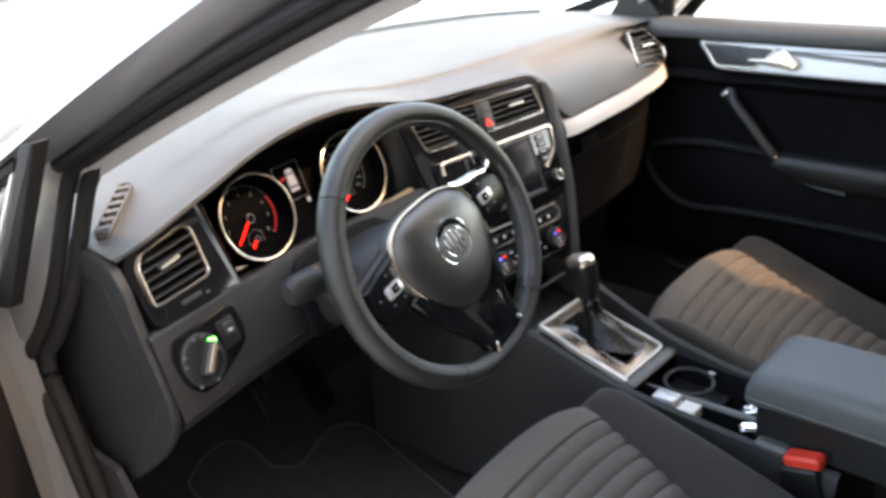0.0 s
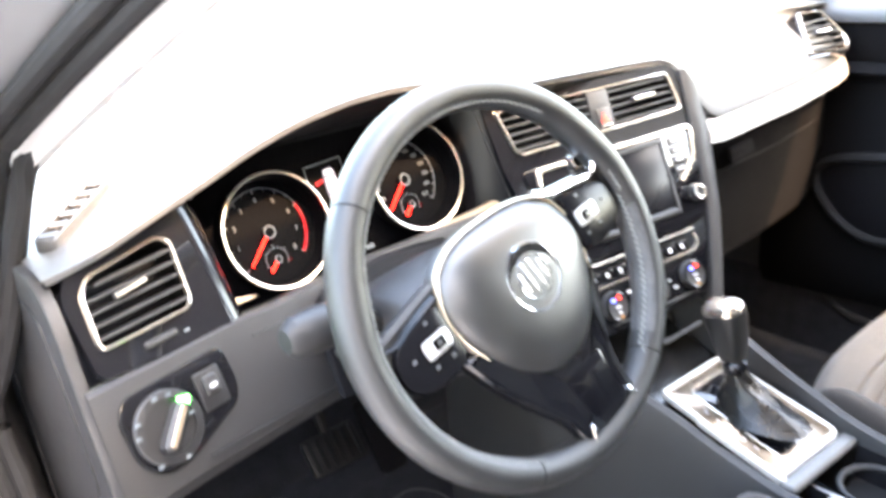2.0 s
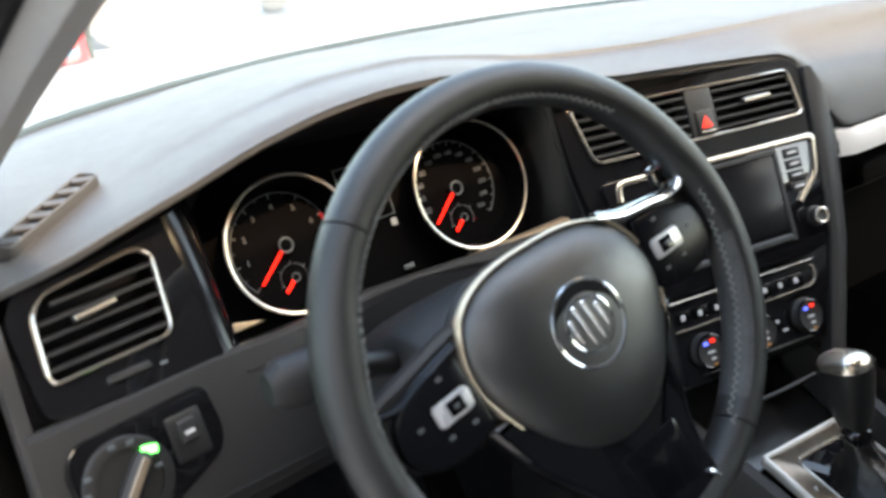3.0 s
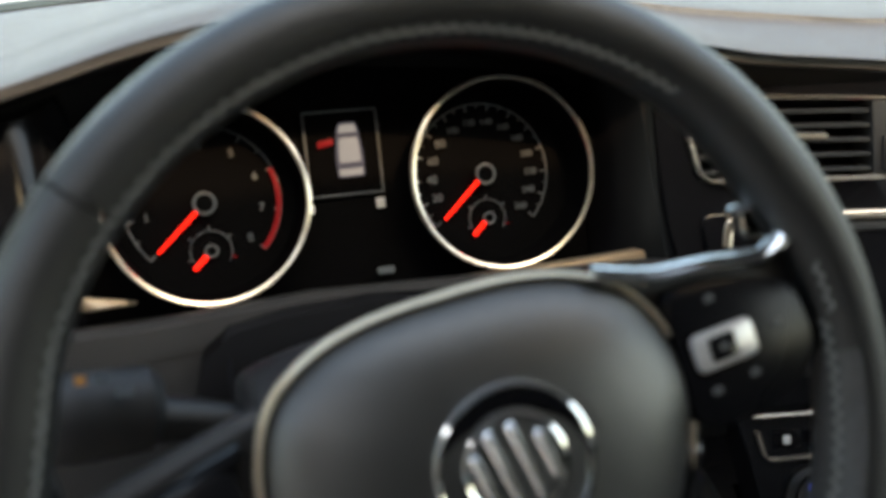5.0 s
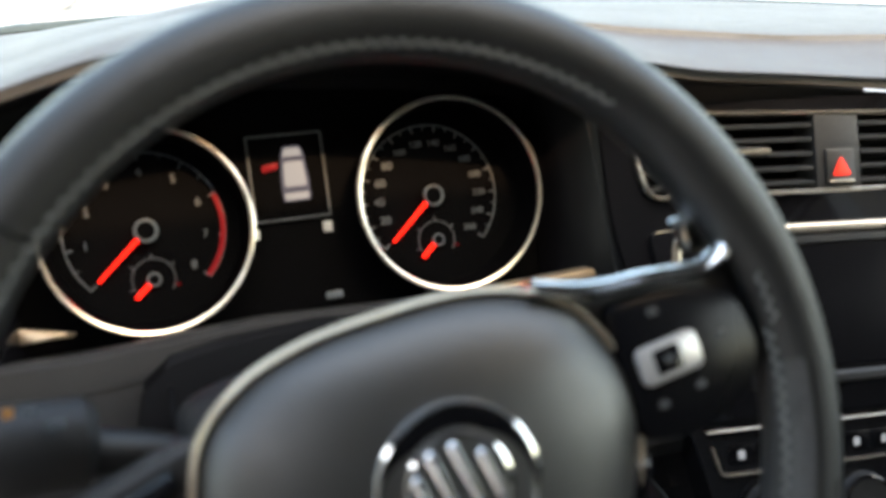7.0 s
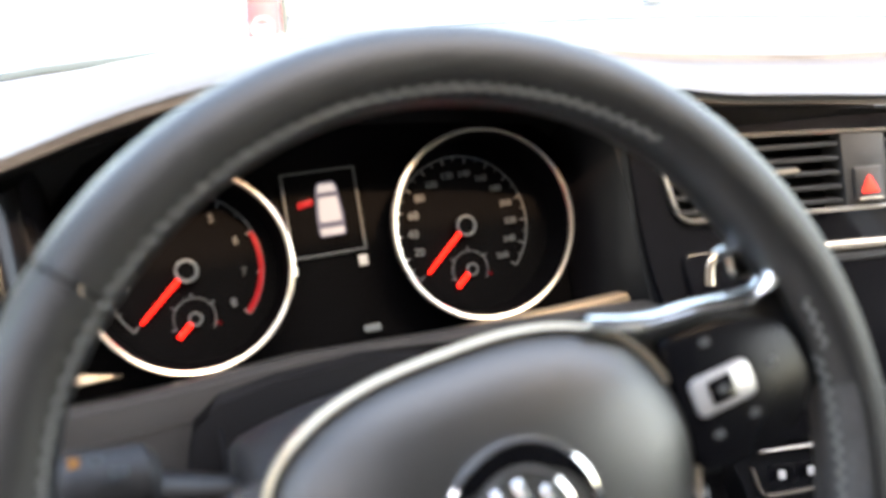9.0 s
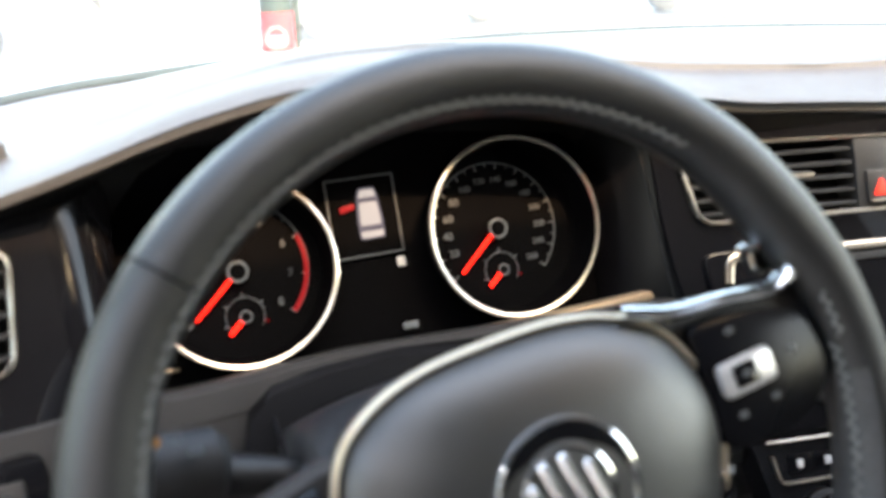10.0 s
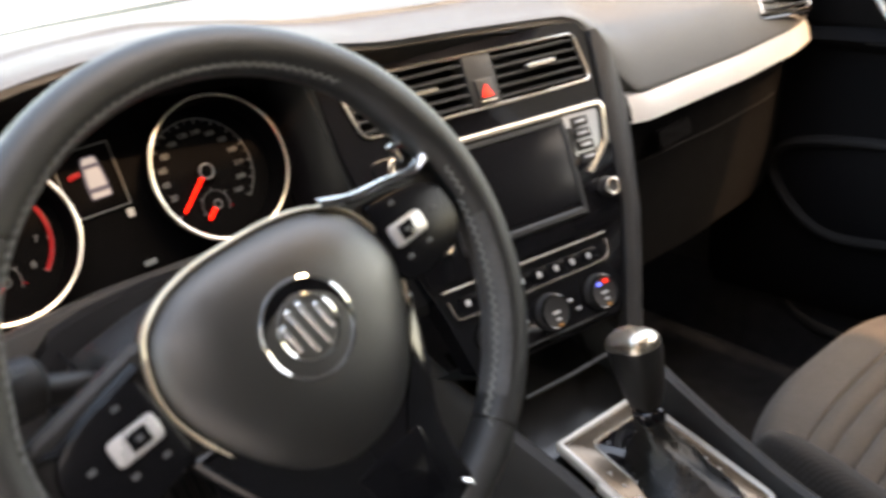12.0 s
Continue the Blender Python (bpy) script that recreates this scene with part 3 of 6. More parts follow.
vent(at(OUTER, 0, 0, 0.002), left_loop, [(-0.045, -0.017, 0.045, -0.0155), (-0.044, -0.006, 0.046, -0.0040), (-0.042, 0.005, 0.047, 0.0075), (-0.041, 0.016, 0.049, 0.019), (-0.028, 0.027, 0.050, 0.0305)], (-0.0185, 0.0095, 0.0155, 0.0130), "outer air vent with chrome frame in gloss black fascia")
part("vent_wheel", box(at(OUTER, 0.004, -0.040, 0.001), 0.034, 0.007, 0.005, 0.002), DARK, dashboard, "ribbed vent thumb wheel")
part("wheel_marks", plate(rrect(0.006, 0.0025, 0.001), 0, 0.0004, at(OUTER, 0.030, -0.043, 0.0004)), DIMMARK, dashboard)

mid_slats = []
for i in range(5):
    y = 0.0625 + 0.0098 * i
    mid_slats += [(-0.151 - 0.0026 * i, y, -0.026, y), (0.011, y, 0.119 - 0.0014 * i, y - 0.0006)]
cv = vent(at(STACK, 0, 0, 0.002), mid_loop, mid_slats, (0.046, 0.083, 0.084, 0.0835), "paired centre air vents with one chrome frame", width=0.0030)
t2 = part("tab", box(at(STACK, -0.079, 0.083, 0.004), 0.038, 0.0065, 0.008, 0.002), DARK, cv)
part("tab_inlay", box(at(STACK, -0.079, 0.083, 0.0086), 0.036, 0.0042, 0.002, 0.0008), CHROME, t2, "chrome inlay")
RV = panel((0.546, 0.250, 0.924), 40, 0)
vent(at(RV, 0, 0, 0.004), rv_loop, [(-0.060 + 0.0055 * i, -0.022 + 0.0115 * i, 0.048 - 0.002 * abs(i - 1.5), -0.028 + 0.0125 * i) for i in range(5)], (-0.020, 0.000, 0.020, -0.002), "outer passenger air vent with chrome frame")
part("vent_surround", holed(inset(rv_loop, -0.004), [inset(rv_loop, 0.002)], -0.03, 0.003, RV), PIANO, dashboard, "gloss black vent surround")

# ---- centre stack ----
stack = thing("centre_stack", STACK.translation, "gloss black centre stack with screen and climate controls", "control panel")
face = rpoly([(-0.105, -0.19), (0.083, -0.186), (0.118, -0.10), (0.127, -0.04), (0.140, 0.095), (0.128, 0.118), (-0.180, 0.124), (-0.172, 0.03), (-0.150, -0.04), (-0.118, -0.13)], [0.006, 0.008, 0.03, 0.03, 0.02, 0.012, 0.004, 0.03, 0.03, 0.03], 4)
part("face", holed(face, [inset(mid_loop, 0.002)], -0.03, 0, STACK), PIANO, stack, "gloss black panel")
# hazard switch between the vents
part("divider", plate(rpoly([(-0.024, 0.0565), (0.010, 0.0565), (0.010, 0.107), (-0.024, 0.108)], 0.001, 2), -0.02, 0.0035, STACK, 0.001), LOWER, stack, "grey divider between the vents")
hz = part("hazard_button", plate(rrect(0.022, 0.024, 0.002, 3, -0.007, 0.071), 0.004, 0.0062, STACK, 0.001), DARK, stack, "hazard light button with a red triangle")
part("triangle", plate(rpoly([(-0.0140, 0.0645), (0.0, 0.0645), (-0.007, 0.0775)], 0.0015, 2), 0.006, 0.0072, STACK, 0.0004), HAZARD, hz, "red triangle")
part("underline", plate(rrect(0.018, 0.0015, 0.0005, 2, -0.007, 0.0605), 0.006, 0.0068, STACK, 0.0002), CHROME, hz)
# screen
radio = part("infotainment_unit", plate(rpoly([(-0.128, -0.095), (0.079, -0.096), (0.118, -0.090), (0.124, -0.045), (0.134, 0.034), (-0.150, 0.034)], [0.004, 0.02, 0.012, 0.02, 0.010, 0.01], 4), 0, 0.004, STACK, 0.0012), PIANO, stack, "gloss black infotainment unit with a dark screen")
part("screen", plate(rrect(0.146, 0.084, 0.002, 3, -0.004, -0.022), 0.003, 0.0046, STACK, 0.0004), SCREEN, radio, "switched-off dark screen")
part("screen_frame", rim_band(rrect(0.158, 0.102, 0.003, 3, -0.005, -0.026), 0.006, 0.003, 0.0062, STACK, 0.0012), DARK, radio)
part("screen_lip", box(at(STACK, -0.008, -0.072, 0.006), 0.150, 0.008, 0.006, 0.002), DARK, radio)
part("unit_trim", ribbon(rline([(-0.133, 0.012), (-0.131, 0.030), (0.128, 0.029), (0.120, -0.012), (0.090, -0.038)], 0.008), 0.006, 0.003, 0.0070, STACK), CHROME, radio, "chrome trim along the unit's top")
for i in range(4):
    b = part("button", plate(rrect(0.021, 0.0105, 0.001, 2, 0.094, 0.0165 - 0.0125 * i), 0.004, 0.0056, STACK, 0.0008), DARK, radio)
    part("legend", plate(rrect(0.013, 0.0026, 0.0006, 2, 0.094, 0.0165 - 0.0125 * i), 0.0055, 0.0059, STACK, 0.0001), MARK, b)
for kx in (0.106, -0.105):
    k = part("rotary_knob", lathe([(0.0118, 0.003), (0.0118, 0.005), (0.0100, 0.0055), (0.0098, 0.013), (0.0085, 0.0145), (0.004, 0.0135)], at(STACK, kx, -0.058), 32), DARK, radio, "ribbed rotary knob with a chrome ring")
    part("knob_ring", ring(at(STACK, kx, -0.058), 0.0078, 0.0020, 0.0138, 32), CHROME, k, "chrome ring")
part("slot_line", box(at(STACK, -0.015, -0.1015, 0.002), 0.205, 0.0016, 0.004, 0.0004), CHROME, stack)
# climate controls
part("bracket_trim", ribbon(rline([(-0.1135, -0.112), (-0.1085, -0.1315), (0.080, -0.1290), (0.0885, -0.121), (0.0865, -0.108)], 0.006), 0.0019, 0.0, 0.0030, STACK), CHROME, stack, "chrome bracket under the seat heater buttons")
for i in range(8):
    b = part("climate_button", plate(rrect(0.0195, 0.013, 0.001, 2, -0.0925 + 0.0218 * i, -0.1185), 0, 0.0008, STACK, 0.0003), CHEEK, stack)
    part("legend", plate(rrect(0.005, 0.006, 0.001, 2, -0.0925 + 0.0218 * i, -0.1188), 0.0007, 0.0012, STACK, 0.0001), MARK, b)
for kx, kind in ((-0.075, 0), (-0.004, 1), (0.061, 2)):
    kn = part("climate_dial", lathe([(0.019, 0), (0.019, 0.003), (0.0180, 0.0042), (0.0176, 0.0085), (0.0165, 0.0097), (0.0155, 0.0094)], at(STACK, kx, -0.158), 40), DARK, stack, "round climate dial")
    part("dial_ring", ring(at(STACK, kx, -0.158), 0.0168, 0.0012, 0.0092, 40), PIANO, kn)
    part("legend", plate(rrect(0.009, 0.003, 0.001, 2, 0, -0.001), 0.0094, 0.0098, at(STACK, kx, -0.158), 0.0001), MARK, kn)
    part("legend", plate(rrect(0.006, 0.003, 0.001, 2, 0.001, -0.008), 0.0094, 0.0098, at(STACK, kx, -0.158), 0.0001), MARK, kn)
    if kind != 1:
        part("cold_mark", plate(rrect(0.006, 0.004, 0.001, 2, -0.005, 0.0085), 0.0094, 0.0099, at(STACK, kx, -0.158), 0.0001), BLUE, kn, "blue cold mark")
        part("warm_mark", plate(rrect(0.006, 0.004, 0.001, 2, 0.004, 0.010), 0.0094, 0.0099, at(STACK, kx, -0.158), 0.0001), HAZARD, kn, "red warm mark")
    part("amber_mark", plate(rrect(0.005, 0.003, 0.001, 2, 0.002, -0.0142), 0.0094, 0.0099, at(STACK, kx, -0.158), 0.0001), AMBER, kn, "amber mark")
for x, y in ((-0.036, -0.158), (0.022, -0.155), (0.031, -0.166), (-0.045, -0.148)):
    part("legend", plate(rrect(0.007, 0.0035, 0.001, 2, x, y), 0, 0.0005, STACK, 0.0001), MARK, stack)
part("stack_foot_trim", box(at(STACK, -0.012, -0.181, 0.002), 0.150, 0.0016, 0.004, 0.0005), DARK, stack)
# grey border that runs down beside the stack to the console
border = []
for a, b, c, d in ((0.141, 0.105, 0.168, 0.06), (0.136, 0.05, 0.170, 0.02), (0.129, -0.02, 0.160, -0.03), (0.122, -0.08, 0.148, -0.09), (0.104, -0.14, 0.128, -0.15), (0.086, -0.19, 0.110, -0.20), (0.075, -0.23, 0.098, -0.25)):
    border.append([STACK @ Vector((a, b, -0.012)), STACK @ Vector((a, b, 0.004)), STACK @ Vector((a + 0.006, b, 0.008)), STACK @ Vector(((a + c) / 2 + 0.004, (b + d) / 2, 0.007)), STACK @ Vector((c, d, -0.002)), STACK @ Vector((c + 0.004, d, -0.05))])
part("side_border", loft(border), LOWER, stack, "grey border beside the stack", 50)
# open tray under the stack
part("tray", loft([[STACK @ Vector((x, -0.19, -0.002)), STACK @ Vector((x, -0.195, -0.09)), STACK @ Vector((x, -0.25, -0.09)), STACK @ Vector((x, -0.30, -0.09))] for x in (-0.11, -0.05, 0.03, 0.09)]), DARK, stack, "dark open tray under the controls")
part("tray_edge", tube([STACK @ Vector((-0.06, -0.228, 0.0)), STACK @ Vector((0.0, -0.226, 0.001)), STACK @ Vector((0.055, -0.222, 0.0))], 0.0022, 8), DARK, stack)

# ---- instrument cluster ----
cluster = thing("instrument_cluster", DIALS.translation, "black instrument cluster with two chrome-ringed dials", "instrument panel")
part("panel", plate(rpoly([(-0.172, -0.075), (0.172, -0.085), (0.172, 0.085), (-0.168, 0.085)], 0.01, 3), -0.012, 0.0, DIALS, 0.001), DIAL, cluster, "dull black cluster panel")


def polar(r, deg):
    return r * math.cos(radians(deg)), r * math.sin(radians(deg))


def arc_band(m, r0, r1, a0, a1, z0, z1, n=24):
    pts = [polar(r1, a0 + (a1 - a0) * i / n) for i in range(n + 1)] + [polar(r0, a1 + (a0 - a1) * i / n) for i in range(n + 1)]
    return sweep(pts, [(0, z0), (0, z1)], m)


def dial(x, y, nums, first, step, needle_deg, red_from, name_label, sub_deg):
    m = at(DIALS, x, y)
    c = at(DIALS, x + (0.0066 if x > 0 else 0.001), y - 0.0005)
    big = 1.035 if x > 0 else 1.0
    d = part("dial", lathe([(0.0595 * big, -0.002), (0.0595 * big, 0.0004), (0.001, 0.0004)], c, 64), DIAL, cluster, name_label)
    # flared well from the face up to the chrome ring
    part("well", lathe_open([(0.0560 * big, 0.0), (0.0585 * big, 0.010), (0.0605 * big, 0.026)], c, 64), DIAL, d)
    part("ring", ring(c, 0.0602 * big, 0.0019, 0.0275), CHROME, d, "chrome ring")
    # scale
    n = len(nums)
    for i in range((n - 1) * 2 + 1):
        a = first - step * i / 2
        r0 = 0.043 if i % 2 == 0 else 0.0445
        px, py = polar((r0 + 0.0475) / 2, a)
        part("tick", box(turned(m, px, py, 0.001, a), 0.0475 - r0, 0.0010 if i % 2 == 0 else 0.0006, 0.0006, 0.0001), DIMMARK, d)
    for i, s in enumerate(nums):
        if s:
            px, py = polar(0.0355, first - step * i)
            part("numeral", lettering(s, 0.0075 if len(s) < 3 else 0.0060, at(m, px, py, 0.0009)), DIMMARK, d)
    part("scale_line", arc_band(m, 0.0472, 0.0480, first - step * (n - 1), first, 0.0004, 0.001, 48), DIMMARK, d)
    if red_from is not None:
        part("red_band", arc_band(m, 0.0447, 0.0475, first - step * (n - 1), first - step * red_from, 0.0008, 0.0014), REDMARK, d, "red band at the end of the scale")
    hub = part("hub", lathe([(0.0062, 0.0), (0.0062, 0.007), (0.0050, 0.0085), (0.001, 0.0085)], m, 28), DIAL, d)
    part("hub_ring", ring(at(m, 0, 0, 0.0075), 0.0063, 0.0009, 0.0012), DIMMARK, hub)
    px, py = polar(0.0235, needle_deg)
    part("needle", sweep([(-0.0175, -0.0013), (0.0175, -0.0007), (0.0175, 0.0007), (-0.0175, 0.0013)], [(0, -0.0008), (0, 0.0008)], turned(m, px, py, 0.006, needle_deg)), RED, d, "red needle")
    # small gauge below
    s = at(m, 0.001, -0.030)
    part("small_scale", arc_band(s, 0.0125, 0.0130, -35, 215, 0.0004, 0.001, 36), DIMMARK, d)
    for i in range(5):
        a = 200 - 55 * i
        px, py = polar(0.0145, a)
        part("small_tick", box(turned(s, px, py, 0.001, a), 0.0028, 0.0007, 0.0005, 0.0001), DIMMARK if i < 4 else REDMARK, d)
    hub2 = part("small_hub", lathe([(0.0036, 0.0), (0.0036, 0.004), (0.001, 0.0045)], s, 20), DIAL, d)
    part("small_hub_ring", ring(at(s, 0, 0, 0.0038), 0.0037, 0.0006, 0.0008), DIMMARK, hub2)
    px, py = polar(0.0095, sub_deg)
    part("small_needle", sweep([(-0.006, -0.0015), (0.006, -0.0012), (0.006, 0.0012), (-0.006, 0.0015)], [(0, -0.0006), (0, 0.0006)], turned(s, px, py, 0.003, sub_deg)), RED, d, "short red needle")
    return d


dial(-0.091, 0.0, ["", "1", "2", "3", "4", "5", "6", "7", "8"], 222, 33.2, 222, 6, "rev counter dial", 222)
dial(0.093, 0.0, ["", "20", "40", "60", "80", "100", "120", "140", "160", "180", "200", "220", "240", "260"][::1], 222, 20.4, 222, None, "speedometer dial", 222)
# display between the dials: an outline of the car seen from above, one door marked red
dm = at(DIALS, -0.0005, 0.023)
disp = part("display", plate(rrect(0.052, 0.058, 0.001, 2), 0.0005, 0.002, dm, 0.0004), DIAL, cluster, "lit driver display showing an open door")
part("display_frame", rim_band(rrect(0.049, 0.055, 0.0008, 2), 0.0011, 0.002, 0.0027, dm, 0.0002), DIMMARK, disp)
part("car_symbol", plate(rpoly([(-0.0088, -0.017), (0.0088, -0.017), (0.0092, -0.004), (0.0075, 0.013), (0.0056, 0.0185), (-0.0056, 0.0185), (-0.0075, 0.013), (-0.0092, -0.004)], 0.002, 3), 0.002, 0.0028, at(dm, 0.004, 0.001), 0.0003), GLOWDIM, disp, "small car symbol seen from above")
part("car_roof", plate(rpoly([(-0.0074, -0.0075), (0.0074, -0.0075), (0.0062, 0.0085), (-0.0062, 0.0085)], 0.002, 3), 0.0028, 0.0031, at(dm, 0.004, 0.001), 0.0001), GLOW, disp)
part("car_bonnet", plate(rpoly([(-0.0064, 0.0118), (0.0064, 0.0118), (0.0048, 0.0170), (-0.0048, 0.0170)], 0.001, 3), 0.0028, 0.0031, at(dm, 0.004, 0.001), 0.0001), GLOW, disp)
part("car_tail", plate(rpoly([(-0.0075, -0.016), (0.0075, -0.016), (0.008, -0.0115), (-0.008, -0.0115)], 0.001, 3), 0.0028, 0.0031, at(dm, 0.004, 0.001), 0.0001), GLOW, disp)
part("open_door_symbol", plate(rpoly([(-0.0160, 0.0040), (-0.0060, 0.0058), (-0.0060, 0.0098), (-0.0160, 0.0082)], 0.0005, 2), 0.002, 0.003, dm, 0.0002), REDMARK, disp, "red open door symbol")
part("fuel_symbol", plate(rrect(0.006, 0.007, 0.001, 2, 0.0215, -0.0345), 0.0005, 0.0012, dm, 0.0002), MARK, cluster)
part("pump_symbol", plate(rrect(0.004, 0.006, 0.001, 2, -0.0245, -0.0345), 0.0005, 0.0012, dm, 0.0002), MARK, cluster)
part("badge", plate(rrect(0.011, 0.0045, 0.001, 2, 0.018, -0.0555), 0.008, 0.0088, DIALS, 0.0002), DIMMARK, cluster)
# ledge that closes the hood below the dials
ledge = []
for i in range(19):
    x = -0.168 + 0.0187 * i
    wx = (DIALS @ Vector((x, 0, 0))).x
    front = Vector((wx, 0.176 + 0.2126 * (min(wx, -0.40) + 0.635), 0.846))
    ledge.append([DIALS @ Vector((x, -0.066, 0.0)), DIALS @ Vector((x, -0.066, 0.024)), DIALS @ Vector((x, -0.071, 0.029)), (DIALS @ Vector((x, -0.074, 0.033))).lerp(front, 0.55), front, front + Vector((0, -0.004, -0.012))])
part("ledge", loft(ledge), LOWER, cluster, "grey ledge below the dials", 25)
# warm reflection along the ledge, built as a tan strip
part("ledge_reflection", loft([[DIALS @ Vector((x, -0.0705 + 0.010 * v - h, 0.033 + 0.020 * v)), DIALS @ Vector((x, -0.0685 + 0.010 * v, 0.0345 + 0.020 * v)), DIALS @ Vector((x, -0.0655 + 0.011 * v, 0.0335 + 0.020 * v)), DIALS @ Vector((x, -0.0635 + 0.012 * v, 0.028 + 0.020 * v))] for x, v, h in ((0.055 + 0.0095 * i, (i / 20) ** 2 * 0.55, 0.004 + 0.0003 * i) for i in range(21))]), TAN_SATIN, cluster, "tan strip painted for the warm reflection on the ledge")

# warm highlight at the ledge's end, painted as a small triangle
part("ledge_glint", plate(rpoly([(-0.172, -0.0555), (-0.136, -0.0535), (-0.170, -0.0455)], 0.001, 2), 0.020, 0.030, DIALS, 0.001), TAN_SATIN, cluster, "small tan triangle painted for a warm-lit corner")

# ---- light switch ----
switch = thing("light_switch", at(LEFT, 0, -0.11).translation, "round headlight switch in a gloss black surround", "light switch")
part("surround", plate(rpoly([(-0.050, -0.071), (0.054, -0.068), (0.057, -0.105), (0.050, -0.122), (-0.010, -0.146), (-0.040, -0.148), (-0.058, -0.128), (-0.060, -0.088)], [0.010, 0.010, 0.012, 0.012, 0.02, 0.018, 0.02, 0.012], 5), -0.004, 0.0025, LEFT, 0.002), PIANO, switch, "gloss black surround")
km = at(LEFT, -0.022, -0.110, 0.002)
kb = part("dial", lathe([(0.0325, 0), (0.0325, 0.004), (0.031, 0.0055), (0.024, 0.006), (0.0235, 0.003), (0.001, 0.003)], km, 48), DARK, switch, "dark rotary dial")
grip = part("grip", box(turned(km, 0, 0, 0.011, 48), 0.044, 0.013, 0.018, 0.004), LOWER, kb, "raised grip")
part("grip_inlay", box(turned(km, 0, 0, 0.0202, 48), 0.036, 0.0062, 0.002, 0.0008), TAN_SATIN, kb)
part("lamp", plate(rrect(0.012, 0.0065, 0.0015, 2), 0.0, 0.001, turned(km, 0.0195, 0.0155, 0.006, -15), 0.0003), GREEN, kb, "lit green lamp")
for x, y in ((-0.004, 0.028), (0.009, 0.026), (-0.026, 0.015), (-0.030, 0.004), (0.022, 0.002), (-0.022, -0.026), (0.004, -0.030)):
    part("legend", plate(rrect(0.0055, 0.0032, 0.0010, 2, x, y), 0.0050, 0.0066, km, 0.0002), DIMMARK, kb)
side_sw = part("dimmer_switch", plate(rrect(0.028, 0.036, 0.003, 3, 0.029, -0.099), 0.0015, 0.005, LEFT, 0.0015), DARK, switch, "small dimmer thumb switch")
part("thumb_wheel", box(at(LEFT, 0.029, -0.095, 0.006), 0.015, 0.018, 0.006, 0.002), LOWER, side_sw)
part("legend", plate(rrect(0.008, 0.003, 0.001, 2, 0.029, -0.096), 0.009, 0.0094, LEFT, 0.0001), MARK, side_sw)

# ---- steering wheel ----
wheel = thing("steering_wheel", WHEEL.translation, "dark leather steering wheel with three spokes, turned slightly", "steering wheel")
R_MAJ = 0.1693


def rim_ring(m, a0, a1, n, wr, wd, rmaj=R_MAJ, bulge=None, k=20):
    rows = []
    for i in range(n + 1):
        a = radians(a0 + (a1 - a0) * i / max(n, 1))
        deg = math.degrees(a) % 360
        b = bulge(deg) if bulge else 0.0
        row = []
        for j in range(k):
            s = 2 * math.pi * j / k
            rr = rmaj - b * 0.5 + (wr + b * 0.5) * math.cos(s)
            row.append(m @ Vector((rr * math.cos(a), rr * math.sin(a), wd * math.sin(s))))
        rows.append(row)
    return rows


def thumb(deg):
    """The thumb rests swell the rim inwards beside the upper spokes."""
    g = 0
    for c in (24, 156):
        d = abs((deg - c + 180) % 360 - 180)
        g += 0.003 * math.exp(-(d / 10.0) ** 2)
    return g


arcs = [(-58, 129), (129, 238), (238, 302)]
for i, (a0, a1) in enumerate(arcs):
    rows = rim_ring(WHEEL, a0 + 0.25, a1 - 0.25, 72, 0.0152, 0.0178, bulge=thumb)
    rows = [rim_ring(WHEEL, a0 + 0.12, a0 + 0.12, 0, 0.0141, 0.0167, bulge=thumb)[0]] + rows + [rim_ring(WHEEL, a1 - 0.12, a1 - 0.12, 0, 0.0141, 0.0167, bulge=thumb)[0]]
    part("rim_section", loft(rows, True, True), LEATHER, wheel, "leather rim section", 60)
# perforated grips on the inner side
for a0, a1 in ((-52, -6), (186, 232)):
    rows = []
    for i in range(37):
        a = radians(a0 + (a1 - a0) * i / 36)
        row = []
        for j in range(9):
            s = radians(115 + 12 * j)
            row.append(WHEEL @ Vector(((R_MAJ + 0.0157 * math.cos(s)) * math.cos(a), (R_MAJ + 0.0157 * math.cos(s)) * math.sin(a), 0.0183 * math.sin(s))))
        rows.append(row)
    part("grip", loft(rows), PERFORATED, wheel, "perforated leather grip")
# zigzag stitches along the inner seam
def on_rim(a, sdeg, lift=0.0006):
    b = thumb(a)
    r = R_MAJ - b * 0.5 + (0.0152 + b * 0.5 + lift) * math.cos(radians(sdeg))
    return WHEEL @ Vector((r * math.cos(radians(a)), r * math.sin(radians(a)), (0.0178 + lift) * math.sin(radians(sdeg))))


STEP = 1.15
for i in range(312):
    a = STEP * i
    if abs((a - 270 + 180) % 360 - 180) < 30:
        continue
    if 8 < a < 42:
        continue
    wide, mid = (6.5, 156) if a > 302 else (5.0, 140)
    lo, hi = (mid - wide, mid + wide) if i % 2 else (mid + wide, mid - wide)
    part("stitch", tube([on_rim(a, lo, 0.0003), on_rim(a + STEP * 0.5, mid, 0.0006), on_rim(a + STEP, hi, 0.0003)], 0.00075 if wide > 5 else 0.0007, 5), STITCH, wheel)

